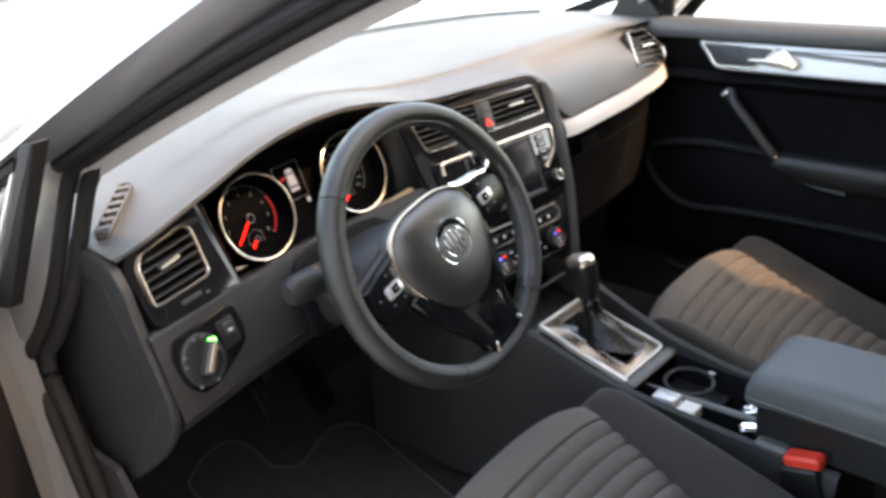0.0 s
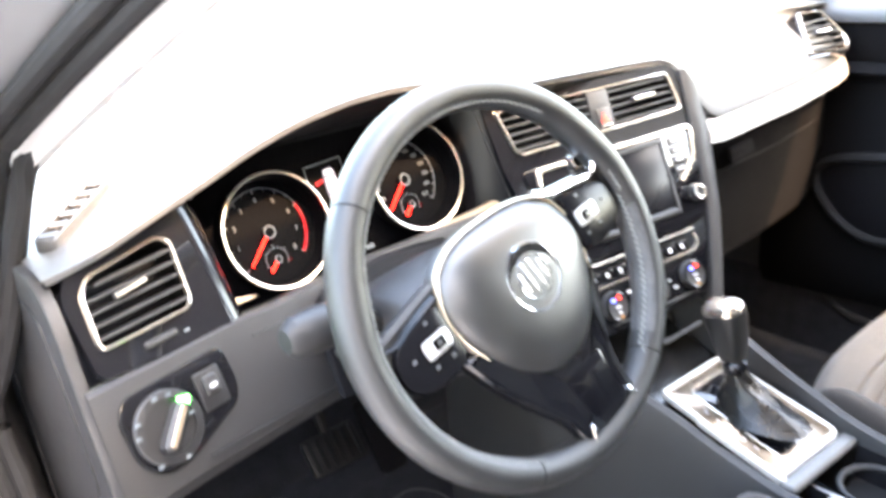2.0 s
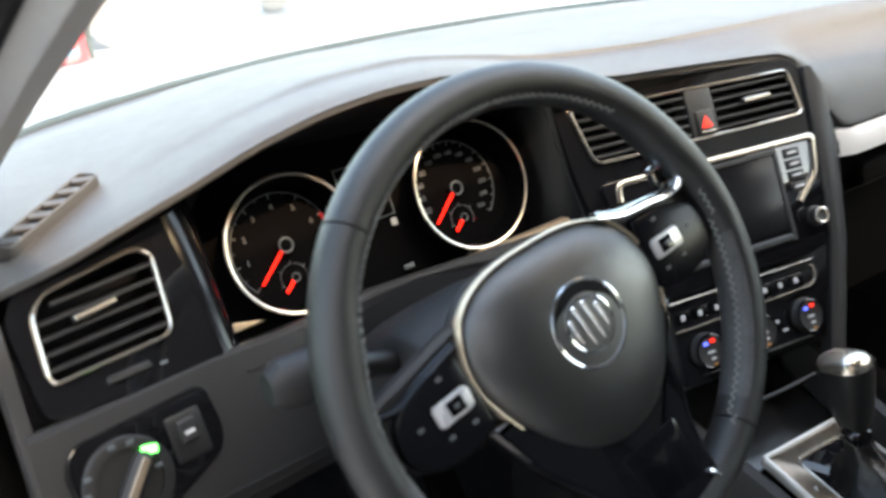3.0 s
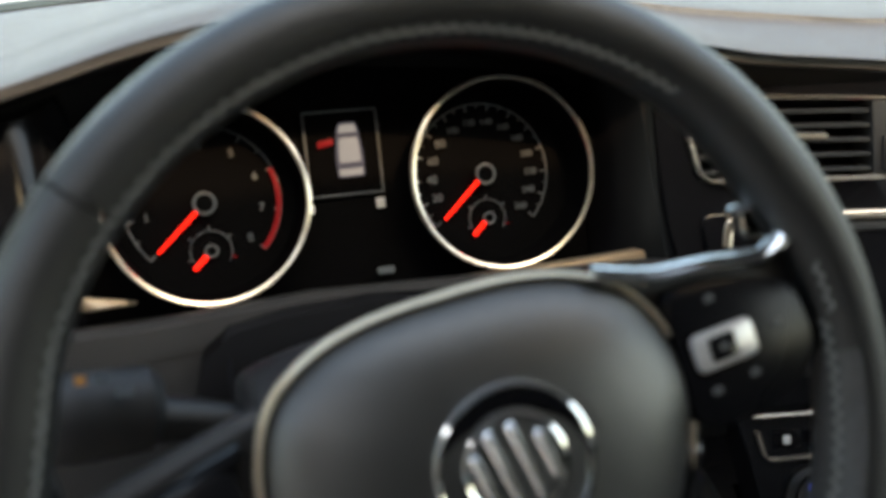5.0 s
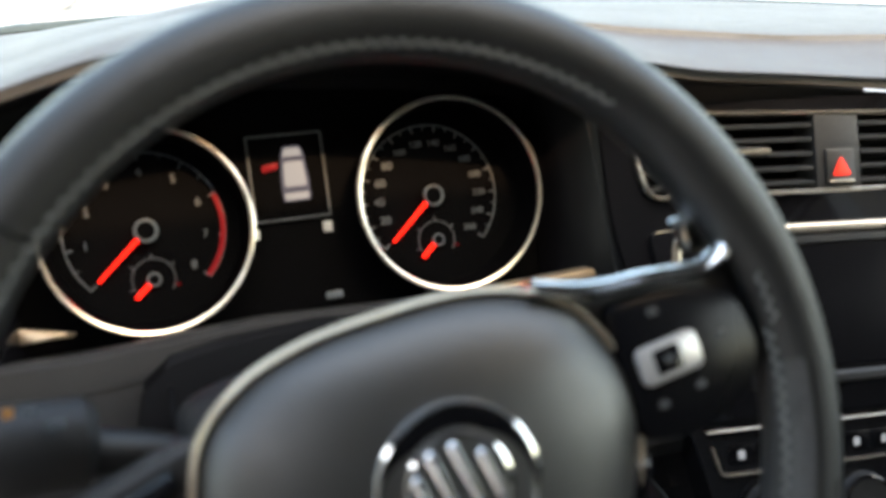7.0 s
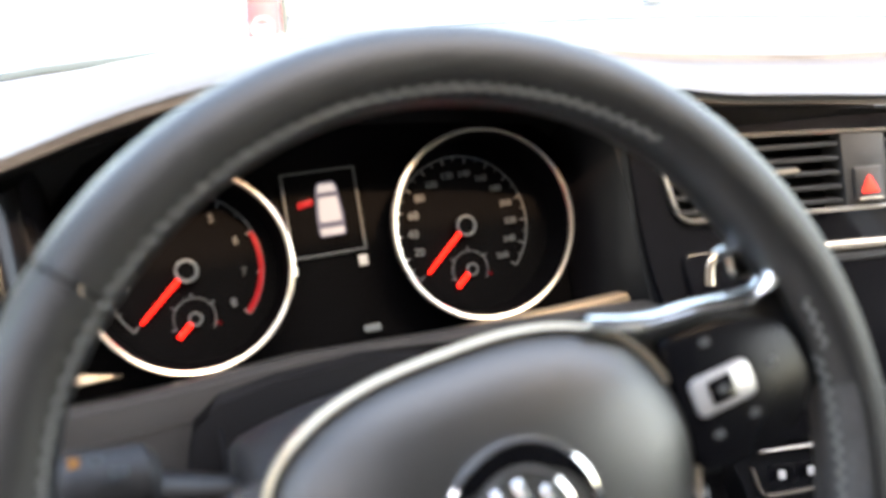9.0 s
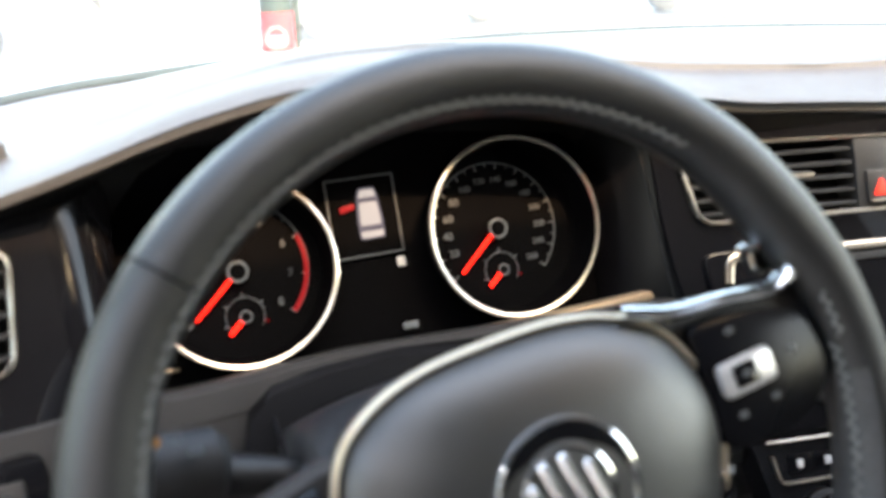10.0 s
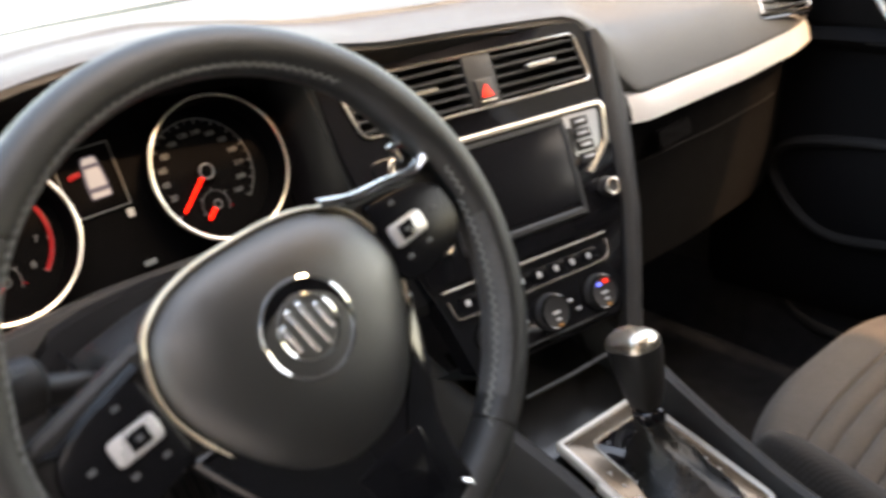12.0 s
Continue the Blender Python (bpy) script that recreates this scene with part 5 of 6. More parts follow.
def seat(cx, front, top, inner, rise, name_label):
    """A front seat: the ribbed centre narrows towards the rear and the cushion dips backwards; inner is the side of the console."""
    s = thing("car_seat", (cx, front - 0.25, 0.28), name_label, "car seat", "front seats")
    full, pitch, first, count = 0.242, 0.0256, 0.078, 18
    z0 = top - 0.068

    def half(y):
        return 0.169 - 0.15 * min(max(0, y - 0.03), 0.24) + 0.010 * max(0, 0.03 - y) / 0.03

    def swell(v, y):
        """Height at v (0 to 1 over the centre, 1 to 2 over the bolster) and y behind the front edge."""
        fr = min(1.0, y / 0.095)
        base = z0 + 0.062 * math.sqrt(max(0, 1 - (1 - fr) ** 2)) - 0.33 * max(0, y - 0.03)
        if v > 1:
            k = v - 1
            lift = 0.012 * math.sin(math.pi * min(1, k * 1.25) ** 0.8) * min(1, 0.30 + y / 0.16) + min(rise, 0.14 * y) * min(1, k * 2)
            return base + lift - 0.34 * max(0, k - 0.55) ** 1.8 - 0.017 * (1 - k)
        rib = abs(math.sin(math.pi * (y - first) / pitch)) ** 0.45 if y > first else 1.0
        return base + 0.0110 * rib * (1 - 0.5 * v ** 6) - 0.004 - 0.016 * v ** 2.5

    def across(v, y):
        return half(y) * v if v <= 1 else half(y) + (full - 0.010 * max(0, 1 - y / 0.10) - half(y)) * (v - 1)

    def edge(u, y=0.0):
        return front - 0.062 * (abs(u) / full) ** 3.2 * (1 - 0.8 * min(1, y / first))

    def point(sg, v, y):
        u = across(v, y)
        return Vector((cx + sg * u, edge(u, y) - y + 0.045 * sg * u, swell(v, y)))

    def skin(sides, v0, v1, n, ys, apron):
        rows = []
        for i in range(n + 1):
            v = v0 + (v1 - v0) * i / n
            sg = sides if sides else (1 if v >= 0 else -1)
            v = abs(v)
            row = []
            if apron:
                u = across(v, 0)
                row = [Vector((cx + sg * u, edge(u) + 0.045 * sg * u + dy, z0 + dz)) for dy, dz in ((-0.020, -0.14), (-0.001, -0.06), (0.002, -0.018))]
            rows.append(row + [point(sg, v, y) for y in ys])
        return loft(rows)

    front_ys = [0, 0.002, 0.006, 0.012, 0.02, 0.032, 0.048, 0.064, first]
    part("front_panel", skin(0, -1, 1, 16, front_ys, True), CLOTH, s, "smooth cloth front edge", 80)
    for i in range(count):
        ys = [first + pitch * (i + q) for q in (0, 0.03, 0.1, 0.22, 0.38, 0.5, 0.62, 0.78, 0.9, 0.97, 1)]
        part("rib", skin(0, -1, 1, 14, ys, False), CLOTH, s, "padded cloth rib across the cushion", 80)
    side_ys = front_ys + [0.095, 0.12, 0.15, 0.18, 0.21, 0.25, 0.32, 0.39, 0.46, first + pitch * count]
    for sg in (-1, 1):
        bm = skin(sg, 1, 2, 18, side_ys, True)
        tops = [point(sg, 2, y) for y in side_ys]
        loft([tops, [Vector((p.x + sg * 0.006, p.y, min(p.z - 0.03, z0 - 0.05))) for p in tops], [Vector((p.x - sg * 0.01, p.y, z0 - 0.16)) for p in tops]], bm=bm)
        bmesh.ops.remove_doubles(bm, verts=bm.verts, dist=0.0003)
        part("bolster", bm, BOLSTER, s, "side bolster in knitted cloth", 80)
        part("seam", tube([point(sg, 1.001, y) + Vector((0, 0, 0.001)) for y in side_ys[2:]], 0.0013, 6), DARK, s)
    if inner > 0:
        part("bolster_stitching", tube([point(inner, 1.72, y) + Vector((0, 0, 0.0006)) for y in side_ys[8:]], 0.0009, 6), SEAMTHREAD, s, "pale stitched seam along the bolster")
    part("base", box(Matrix.Translation((cx, front - 0.30, 0.31)), 0.44, 0.40, 0.12, 0.03), DARK, s, "dark plastic seat base")
    back = []
    for v in range(9):
        t = v / 8
        y = front - 0.58 - 0.26 * t
        z = z0 - 0.08 + 0.66 * t
        w = 0.25 - 0.04 * t
        back.append([Vector((cx + a * w, y + (0.05 - 0.06 * (1 - abs(a) ** 3) if b else -0.05), z)) for a, b in ((-1, 1), (-0.8, 1), (-0.5, 1), (0, 1), (0.5, 1), (0.8, 1), (1, 1), (1, 0), (0.5, 0), (-0.5, 0), (-1, 0))])
    part("backrest", loft(back, True, True), BOLSTER, s, "cloth backrest", 60)
    return s


seat(-0.354, -0.042, 0.606, 1, 0.040, "dark driver seat with ribbed cloth cushion")
seat(0.362, 0.062, 0.556, -1, 0.014, "dark passenger seat with ribbed cloth cushion")
bk = thing("belt_buckle", (-0.098, -0.36, 0.44), "red-buttoned seat belt buckle beside the seat", "seat belt buckle")
part("body", box(Matrix.Translation((-0.088, -0.378, 0.500)) @ Matrix.Rotation(radians(-14), 4, 'X'), 0.030, 0.055, 0.075, 0.006), DARK, bk, "black buckle body")
part("release_button", box(Matrix.Translation((-0.088, -0.375, 0.545)) @ Matrix.Rotation(radians(-14), 4, 'X'), 0.028, 0.052, 0.018, 0.004), BUCKLE, bk, "red release button")

# ---- floor, mat and pedals ----
solid("floor", loft([[(-0.72, 0.98, 0.62), (0.72, 0.98, 0.62)], [(-0.72, 0.82, 0.33), (0.72, 0.82, 0.33)], [(-0.72, 0.73, 0.25), (0.72, 0.73, 0.25)], [(-0.72, -1.6, 0.25), (0.72, -1.6, 0.25)]]), CARPET, "black carpeted car floor", "floor")
solid("firewall", loft([[(-0.72, 0.97, 0.55), (0.72, 0.97, 0.55)], [(-0.72, 0.985, 0.90), (0.72, 0.985, 0.90)]]), CARPET, "black lining behind the dashboard", "wall")
fm = thing("floor_mat", (-0.40, 0.36, 0.255), "black carpet floor mat with stitched edge", "floor mat")
mat_loop = smooth_loop([(-0.56, 0.05), (-0.22, 0.05), (-0.185, 0.20), (-0.148, 0.385), (-0.128, 0.46), (-0.13, 0.51), (-0.16, 0.55), (-0.218, 0.546), (-0.265, 0.524), (-0.30, 0.516), (-0.327, 0.555), (-0.318, 0.61), (-0.315, 0.66), (-0.34, 0.70), (-0.396, 0.695), (-0.44, 0.67), (-0.475, 0.63), (-0.50, 0.48), (-0.54, 0.28)], 4)
part("carpet", plate(mat_loop, 0.252, 0.262, Matrix.Identity(4), 0.003), MATCLOTH, fm, "black pile")
part("edge_stitch", tube([Vector((x, y, 0.2625)) for x, y in inset(mat_loop, 0.006)], 0.0009, 6, True), mat("mat_edge", (0.12, 0.117, 0.12), 0.8, 0, 0.2, 90), fm, "grey stitched edge")
pd = thing("brake_pedal", (-0.29, 0.57, 0.40), "black rubber brake pedal under the dashboard", "pedal")
pm = panel((-0.285, 0.555, 0.405), 38, 0, 0)
part("pad", plate(rrect(0.095, 0.062, 0.010), -0.012, 0, pm, 0.003), DARK, pd)
for i in range(6):
    part("ridge", box(at(pm, -0.038 + 0.0152 * i, 0, 0.001), 0.006, 0.050, 0.005, 0.0015), RUBBER, pd)
part("arm", tube([pm @ Vector((0, 0.02, -0.010)), (-0.285, 0.62, 0.50), (-0.285, 0.66, 0.62)], 0.009, 10), DARK, pd)
pa = thing("accelerator_pedal", (-0.175, 0.56, 0.36), "black accelerator pedal beside the console", "pedal")
part("plate", plate(rrect(0.05, 0.13, 0.012), -0.012, 0, panel((-0.185, 0.575, 0.375), 35), 0.003), SHADE_BLACK, pa)

# ---- passenger door ----
DX = 0.665
door = thing("passenger_door", (DX, 0, 0.40), "closed passenger door with dark panel and silver trim", "car door")
prof = [(0.03, 0.958), (-0.005, 0.960), (-0.015, 0.952), (-0.012, 0.935), (-0.006, 0.925), (-0.003, 0.868), (0.002, 0.860), (-0.012, 0.853), (-0.018, 0.845), (-0.010, 0.835), (0.008, 0.825), (0.010, 0.72), (0.004, 0.70), (0.004, 0.52), (0.0, 0.44), (0.02, 0.40)]
door_y = [0.42 - 0.05 * i for i in range(24)]
belt = table([-0.8, -0.1, 0.2, 0.42], [0.012, 0.002, -0.002, -0.012])
part("door_card", loft([[Vector((DX + dx, y, z + belt(y))) for dx, z in prof] for y in door_y]), SHADED_PLASTIC, door, "door panel darkened to near-black for shade", 40)
part("door_top", loft([[Vector((DX + dx, y, z + belt(y))) for dx, z in ((0.03, 0.966), (0.012, 0.9665), (-0.004, 0.962), (-0.015, 0.952), (-0.019, 0.940), (-0.016, 0.930), (-0.008, 0.927))] for y in door_y]), PAD, door, "soft grey door top", 50)
sidem = Matrix(((0, 0, -1, DX), (-1, 0, 0, 0), (0, 1, 0, 0), (0, 0, 0, 1)))   # x: towards the rear, y: up, z: into the car
stripm = Matrix.Translation((-0.007, 0, 0)) @ sidem @ Matrix.Translation((0, 0.897, 0)) @ Matrix.Rotation(radians(-20), 4, 'X') @ Matrix.Translation((0, -0.897, 0))
strip_l = rpoly([(-0.186, 0.921), (0.75, 0.933), (0.75, 0.873), (-0.134, 0.864)], [0.014, 0.004, 0.004, 0.014], 5)
handle_strip = part("silver_trim", sweep(strip_l, [(0, -0.006), (0, 0.008), (0.003, 0.011), (0.012, 0.012)], stripm), SILVER, door, "satin silver trim strip")
part("handle_recess", plate(rpoly([(-0.170, 0.914), (-0.012, 0.912), (-0.050, 0.874), (-0.129, 0.872)], 0.010, 4), 0.010, 0.0145, stripm, 0.001), DARK, handle_strip, "dark handle recess")
part("recess_frame", rim_band(rpoly([(-0.174, 0.917), (-0.008, 0.915), (-0.046, 0.871), (-0.131, 0.869)], 0.010, 4), 0.003, 0.010, 0.0165, stripm, 0.001), CHROME, handle_strip)
part("speaker_cover", plate(rpoly([(-0.163, 0.911), (-0.098, 0.911), (-0.072, 0.876), (-0.126, 0.875)], 0.006, 4), 0.0142, 0.0165, stripm, 0.001), LOWER, handle_strip)
part("lever", sweep(rpoly([(-0.064, 0.883), (0.034, 0.874), (0.044, 0.888), (0.012, 0.914), (-0.002, 0.910), (-0.020, 0.893), (-0.062, 0.890)], 0.004, 4), [(0.002, 0.012), (0, 0.020), (0.002, 0.026), (0.004, 0.027)], stripm), CHROME, handle_strip, "bright door lever")
part("panel_line", tube([sidem @ Vector((y, z, 0.013)) for y, z in ((-0.17, 0.842), (0.0, 0.846), (0.4, 0.85))], 0.004, 8), LOWER, door)
pull = [sidem @ Vector(p) for p in smooth_line([(-0.102, 0.826, 0.020), (-0.080, 0.800, 0.034), (-0.004, 0.718, 0.038), (0.014, 0.698, 0.036), (0.044, 0.674, 0.034), (0.09, 0.654, 0.032), (0.16, 0.646, 0.030)], 5)]
part("pull_handle", tube(pull, 0.013, 12, flat=0.8), DARK, door, "slanted pull handle")
part("pull_edge", tube([sidem @ Vector(p) for p in ((-0.106, 0.828, 0.040), (-0.078, 0.798, 0.050), (0.008, 0.705, 0.052))], 0.0011, 8), LOWER, door, "satin edge of the pull handle")
for y, z in ((-0.100, 0.823), (0.016, 0.700)):
    part("handle_end", box(turned(sidem, y, z, 0.048, 45), 0.018, 0.008, 0.010, 0.003), BRIGHT, door, "small bright end piece")
arm_rows = []
for i in range(12):
    y = 0.010 + 0.07 * i
    lo = 0.700 - 0.055 * min(1, (y + 0.002) / 0.10) ** 0.6
    arm_rows.append([sidem @ Vector((y, z, d)) for z, d in ((0.702 + 0.012 * min(1, y), -0.002), (0.706 + 0.012 * min(1, y), 0.030), (0.704 + 0.012 * min(1, y), 0.046), (0.694, 0.052), (max(lo, 0.66), 0.050), (lo, 0.030), (lo - 0.002, -0.002))])
part("armrest", loft(arm_rows, False), DARK, door, "dark door armrest", 60)
pocket = smooth_loop([(-0.31, 0.64), (-0.285, 0.675), (-0.20, 0.695), (-0.08, 0.70), (0.2, 0.69), (0.5, 0.69), (0.5, 0.56), (0.12, 0.552), (-0.08, 0.545), (-0.19, 0.535), (-0.25, 0.555), (-0.295, 0.60)], 5)
part("pocket_rim", sweep(pocket, [(-0.004, -0.004), (-0.002, 0.012), (0.004, 0.015), (0.010, 0.012), (0.012, -0.004)], sidem, True), RUBBER, door, "moulded pocket rim", 60)
# flat black plate in place of the pocket's shaded inside
part("pocket_shade", plate(inset(pocket, 0.008), -0.010, 0.001, sidem, 0.001), SHADE_BLACK, door)
glass = part("window_pane", loft([[(DX + 0.035, y, 0.955 + belt(y)), (DX + 0.02, y, 1.10), (DX - 0.04, y, 1.30), (DX - 0.075, y, 1.38)] for y in (0.36, 0.2, 0.0, -0.3, -0.75)]), GLASS, door, "clear side window")
glass.visible_shadow = False
# outside mirror
mir = thing("door_mirror", (0.86, 0.36, 0.95), "dark door mirror outside the passenger window", "door mirror")
part("shell", loft([[Vector((0.80 + dx, 0.36 + dy * s, 0.99 + dz * s)) for dy, dz in rrect(0.09, 0.12, 0.035, 5)] for dx, s in ((-0.01, 0.55), (0.0, 0.85), (0.03, 1.0), (0.12, 1.0), (0.16, 0.9), (0.175, 0.6))], True, True), BODY, mir, "silver shell")
part("foot", tube([(0.72, 0.34, 0.955), (0.78, 0.35, 0.965), (0.83, 0.36, 0.975)], [0.03, 0.024, 0.02], 12), DARK, mir, "black foot")
part("mirror_triangle", sweep(rpoly([(-0.42, 0.95), (-0.28, 0.952), (-0.36, 1.05)], 0.01, 3), [(0, -0.045), (0, -0.012), (0.002, -0.01)], sidem), DARK, door, "black corner triangle of the window")

# ---- body round the cabin ----
def along(s, x0, z0, dx, dz, ends=(0.34, -0.20), n=14):
    """A line up the windscreen pillar, given where it is at y = 0.1 and how it leans."""
    pts = []
    for i in range(n + 1):
        y = ends[0] + (ends[1] - ends[0]) * i / n
        k = 0.1 - y
        bow = 0.010 * (1 - ((y - 0.07) / 0.27) ** 2)
        pts.append(Vector((s * -(x0 + dx * k), y, z0 + dz * k + bow - 0.010)))
    return pts


def pillar(s, nm):
    body = [along(s, *k) for k in ((-0.719, 1.172, 0.287, 0.537), (-0.712, 1.163, 0.29, 0.53), (-0.690, 1.150, 0.31, 0.51), (-0.676, 1.142, 0.33, 0.50), (-0.655, 1.15, 0.33, 0.49), (-0.665, 1.185, 0.30, 0.53), (-0.705, 1.19, 0.29, 0.54))]
    solid("windscreen_pillar_" + nm, loft([[l[i] for l in body] for i in range(15)], True, True), BODY, "silver painted windscreen pillar", "pillar", sharp=50)
    ps = thing("door_seal", (s * 0.68, 0.1, 1.13), "black rubber seal along the windscreen pillar", "door seal")
    part("outer_lip", tube(along(s, -0.674, 1.137, 0.22, 0.48, (0.262, -0.20)), 0.0095, 10), RUBBER, ps)
    part("inner_lip", tube(along(s, -0.659, 1.127, 0.20, 0.465, (0.245, -0.20)), 0.0095, 10), RUBBER, ps)
    trim = [along(s, *k) for k in ((-0.658, 1.128, 0.20, 0.462), (-0.652, 1.114, 0.20, 0.465), (-0.643, 1.103, 0.20, 0.467), (-0.618, 1.112, 0.23, 0.48), (-0.612, 1.15, 0.26, 0.50), (-0.64, 1.15, 0.31, 0.49))]
    solid("pillar_trim_" + nm, loft([[l[i] for l in trim] for i in range(15)], True, True), TRIM, "light grey pillar trim", "trim", sharp=50)


pillar(-1, "left")
pillar(1, "right")
SEAL = [(0.668, 0.235, 1.062), (0.680, 0.272, 1.030), (0.700, 0.285, 0.970), (0.720, 0.310, 0.890), (0.735, 0.350, 0.825), (0.745, 0.382, 0.785), (0.745, 0.385, 0.740), (0.742, 0.372, 0.680), (0.740, 0.358, 0.600), (0.735, 0.345, 0.500), (0.730, 0.320, 0.400), (0.720, 0.25, 0.345), (0.715, 0.0, 0.335)]


def hinge_pillar(s, name):
    """The body side below the windscreen pillar, with its step at the door hinges, and the seals on it."""
    line = smooth_line([Vector((s * x, y, z)) for x, y, z in SEAL], 4)
    rows = []
    for p in line[:-8]:
        rows.append([p + Vector((s * dx, dy, dz)) for dx, dy, dz in ((0.006, 0.004, 0), (0.016, 0.012, 0), (0.028, 0.022, 0.004), (0.034, 0.034, 0.006), (0.046, 0.062, 0.008), (0.070, 0.075, 0.008), (0.075, 0.12, 0.008))])
    solid("hinge_pillar_" + name, loft(rows), BODY, "silver painted body side in the door opening", "pillar", sharp=50)
    ps = thing("door_seal", (s * 0.73, 0.30, 0.6), "black rubber seal on the body side", "door seal")
    part("outer_lip", tube([p + Vector((s * 0.012, 0.006, 0.002)) for p in line], 0.0095, 10), RUBBER, ps)
    part("inner_lip", tube([p + Vector((-s * 0.003, -0.010, -0.002)) for p in line], 0.0105, 10), RUBBER, ps)
    rows = [[p + Vector((-s * 0.004, -0.012, 0)), p + Vector((-s * 0.012, -0.004, 0)), Vector((s * min(abs(p.x) - 0.016, 0.712), p.y + 0.05, p.z)), Vector((s * 0.706, p.y + 0.36, p.z))] for p in line[10:-8]]
    solid("kick_trim_" + name, loft(rows), DARK, "dark grey trim inside the door opening", "trim")
    solid("footwell_side_" + name, slab([[(s * 0.716, 0.05, 0.20), (s * 0.716, 1.05, 0.20)], [(s * 0.716, 0.30, 0.62), (s * 0.716, 1.05, 0.62)]], (s * 0.01, 0, 0)), CARPET, "black carpeted footwell side", "wall")


hinge_pillar(-1, "left")
hinge_pillar(1, "right")

# small fixed windows in the body side ahead of the doors
def quarter_window(s, name):
    qm = Matrix(((0, 0, s, s * 0.787), (1, 0, 0, 0), (0, 1, 0, 0), (0, 0, 0, 1)))
    q = thing("window_" + name, (s * 0.787, 0.4, 0.95), "small fixed quarter window with black rubber frame", "window", kind="structure")
    part("frame_rear", plate(rpoly([(0.108, 1.129), (0.306, 0.894), (0.356, 0.882), (0.146, 1.119)], 0.006, 3), -0.012, 0.004, qm, 0.002), RUBBER, q, "black rubber frame")
    part("frame_top", plate(rpoly([(0.165, 1.105), (0.178, 1.088), (0.33, 1.021), (0.60, 0.915), (0.60, 0.945), (0.31, 1.052)], 0.003, 3), -0.03, 0.003, qm, 0.003), RUBBER, q)
    part("frame_sill", plate(rpoly([(0.355, 0.887), (0.60, 0.872), (0.60, 0.895), (0.368, 0.902)], 0.003, 3), -0.03, 0.003, qm, 0.003), RUBBER, q)
    part("bright_strip", plate(rpoly([(0.372, 0.895), (0.379, 0.895), (0.190, 1.088), (0.180, 1.090)], 0.002, 2), -0.02, 0.0, qm, 0.001), SILVER, q, "bright edge strip")
    pane_ = part("pane", plate([(0.375, 0.900), (0.60, 0.893), (0.60, 0.917), (0.33, 1.022), (0.19, 1.086)], -0.016, -0.012, qm), GLASS, q, "clear pane")
    pane_.visible_shadow = False


quarter_window(-1, "1")
quarter_window(1, "2")

# open driver's door, hinged at the body side
dd = thing("driver_door", (-0.80, 0.42, 0.40), "open silver driver door with its window", "car door")
oa = radians(64)
ddm = Matrix.Translation((-0.800, 0.42, 0)) @ Matrix(((-math.sin(oa), 0, -math.cos(oa), 0), (-math.cos(oa), 0, math.sin(oa), 0), (0, 1, 0, 0), (0, 0, 0, 1)))
part("shell", sweep(rpoly([(0.01, 0.36), (1.0, 0.36), (1.05, 0.7), (1.02, 0.97), (0.02, 0.95), (-0.01, 0.7)], 0.03, 4), [(0.01, -0.05), (0, -0.04), (0, 0.03), (0.01, 0.04)], ddm), BODY, dd, "silver door shell")
part("card", plate(rpoly([(0.05, 0.42), (0.96, 0.42), (1.0, 0.7), (0.97, 0.955), (0.06, 0.935)], 0.04, 4), -0.075, -0.048, ddm, 0.004), SHADED_PLASTIC, dd, "dark inner panel")
frame_pts = [(0.03, 0.95), (0.16, 1.05), (0.40, 1.21), (0.66, 1.33), (0.85, 1.34), (1.0, 1.22), (1.03, 0.97)]
part("window_frame", tube([ddm @ Vector((x, z, -0.005)) for x, z in frame_pts], 0.022, 10), RUBBER, dd, "black window frame")
pane = part("window_pane", sweep(rpoly(frame_pts, 0.02, 3), [(0, -0.004), (0, 0.0)], ddm), GLASS, dd, "clear window pane")
pane.visible_shadow = False

# roof, rear and sill: plain closing parts of the body
roof_rows = []
for y, z in ((-0.16, 1.365), (-0.22, 1.395), (-0.5, 1.43), (-1.0, 1.43), (-1.6, 1.38), (-2.1, 1.25)):
    roof_rows.append([Vector((x, y, z - 0.06 * abs(x / 0.62) ** 3)) for x in (-0.62, -0.5, -0.3, 0, 0.3, 0.5, 0.62)])
solid("roof", slab(roof_rows, (0, 0, 0.03)), HEADLINER, "light grey roof lining", "roof")
# unseen header, extended forward to keep the sun off the dials
solid("roof_header", slab([[Vector((x, y - 0.03 * (x / 0.6) ** 2, z - 0.02 * abs(x / 0.6) ** 3)) for x in (-0.58, -0.4, -0.2, 0, 0.2, 0.4, 0.58)] for y, z in ((-0.19, 1.362), (-0.17, 1.352), (-0.14, 1.340), (-0.11, 1.330), (-0.07, 1.321))], (0, -0.006, -0.014)), HEADLINER, "unseen grey roof header, drawn forward to block the sun", "roof")
# overhead console whose reading lamps are on while the door stands open
oc = thing("overhead_console", (0, -0.175, 1.36), "grey overhead console with two lit reading lamps", "overhead console")
OC = Matrix.Translation((0, -0.175, 1.372)) @ Matrix.Rotation(radians(180), 4, 'X')
part("housing", sweep(rpoly([(-0.085, -0.055), (0.085, -0.055), (0.070, 0.055), (-0.070, 0.055)], 0.02, 4), [(0, 0.0), (0, 0.012), (0.004, 0.020), (0.010, 0.022)], OC), HEADLINER, oc, "grey moulded housing")
for sg in (-1, 1):
    part("lens", plate(rrect(0.045, 0.050, 0.008, 3, sg * 0.042, 0.0), 0.020, 0.0235, OC, 0.001), LAMPLENS, oc, "lit warm lamp lens")
reading = bpy.data.lights.new("reading_lamp", 'AREA')
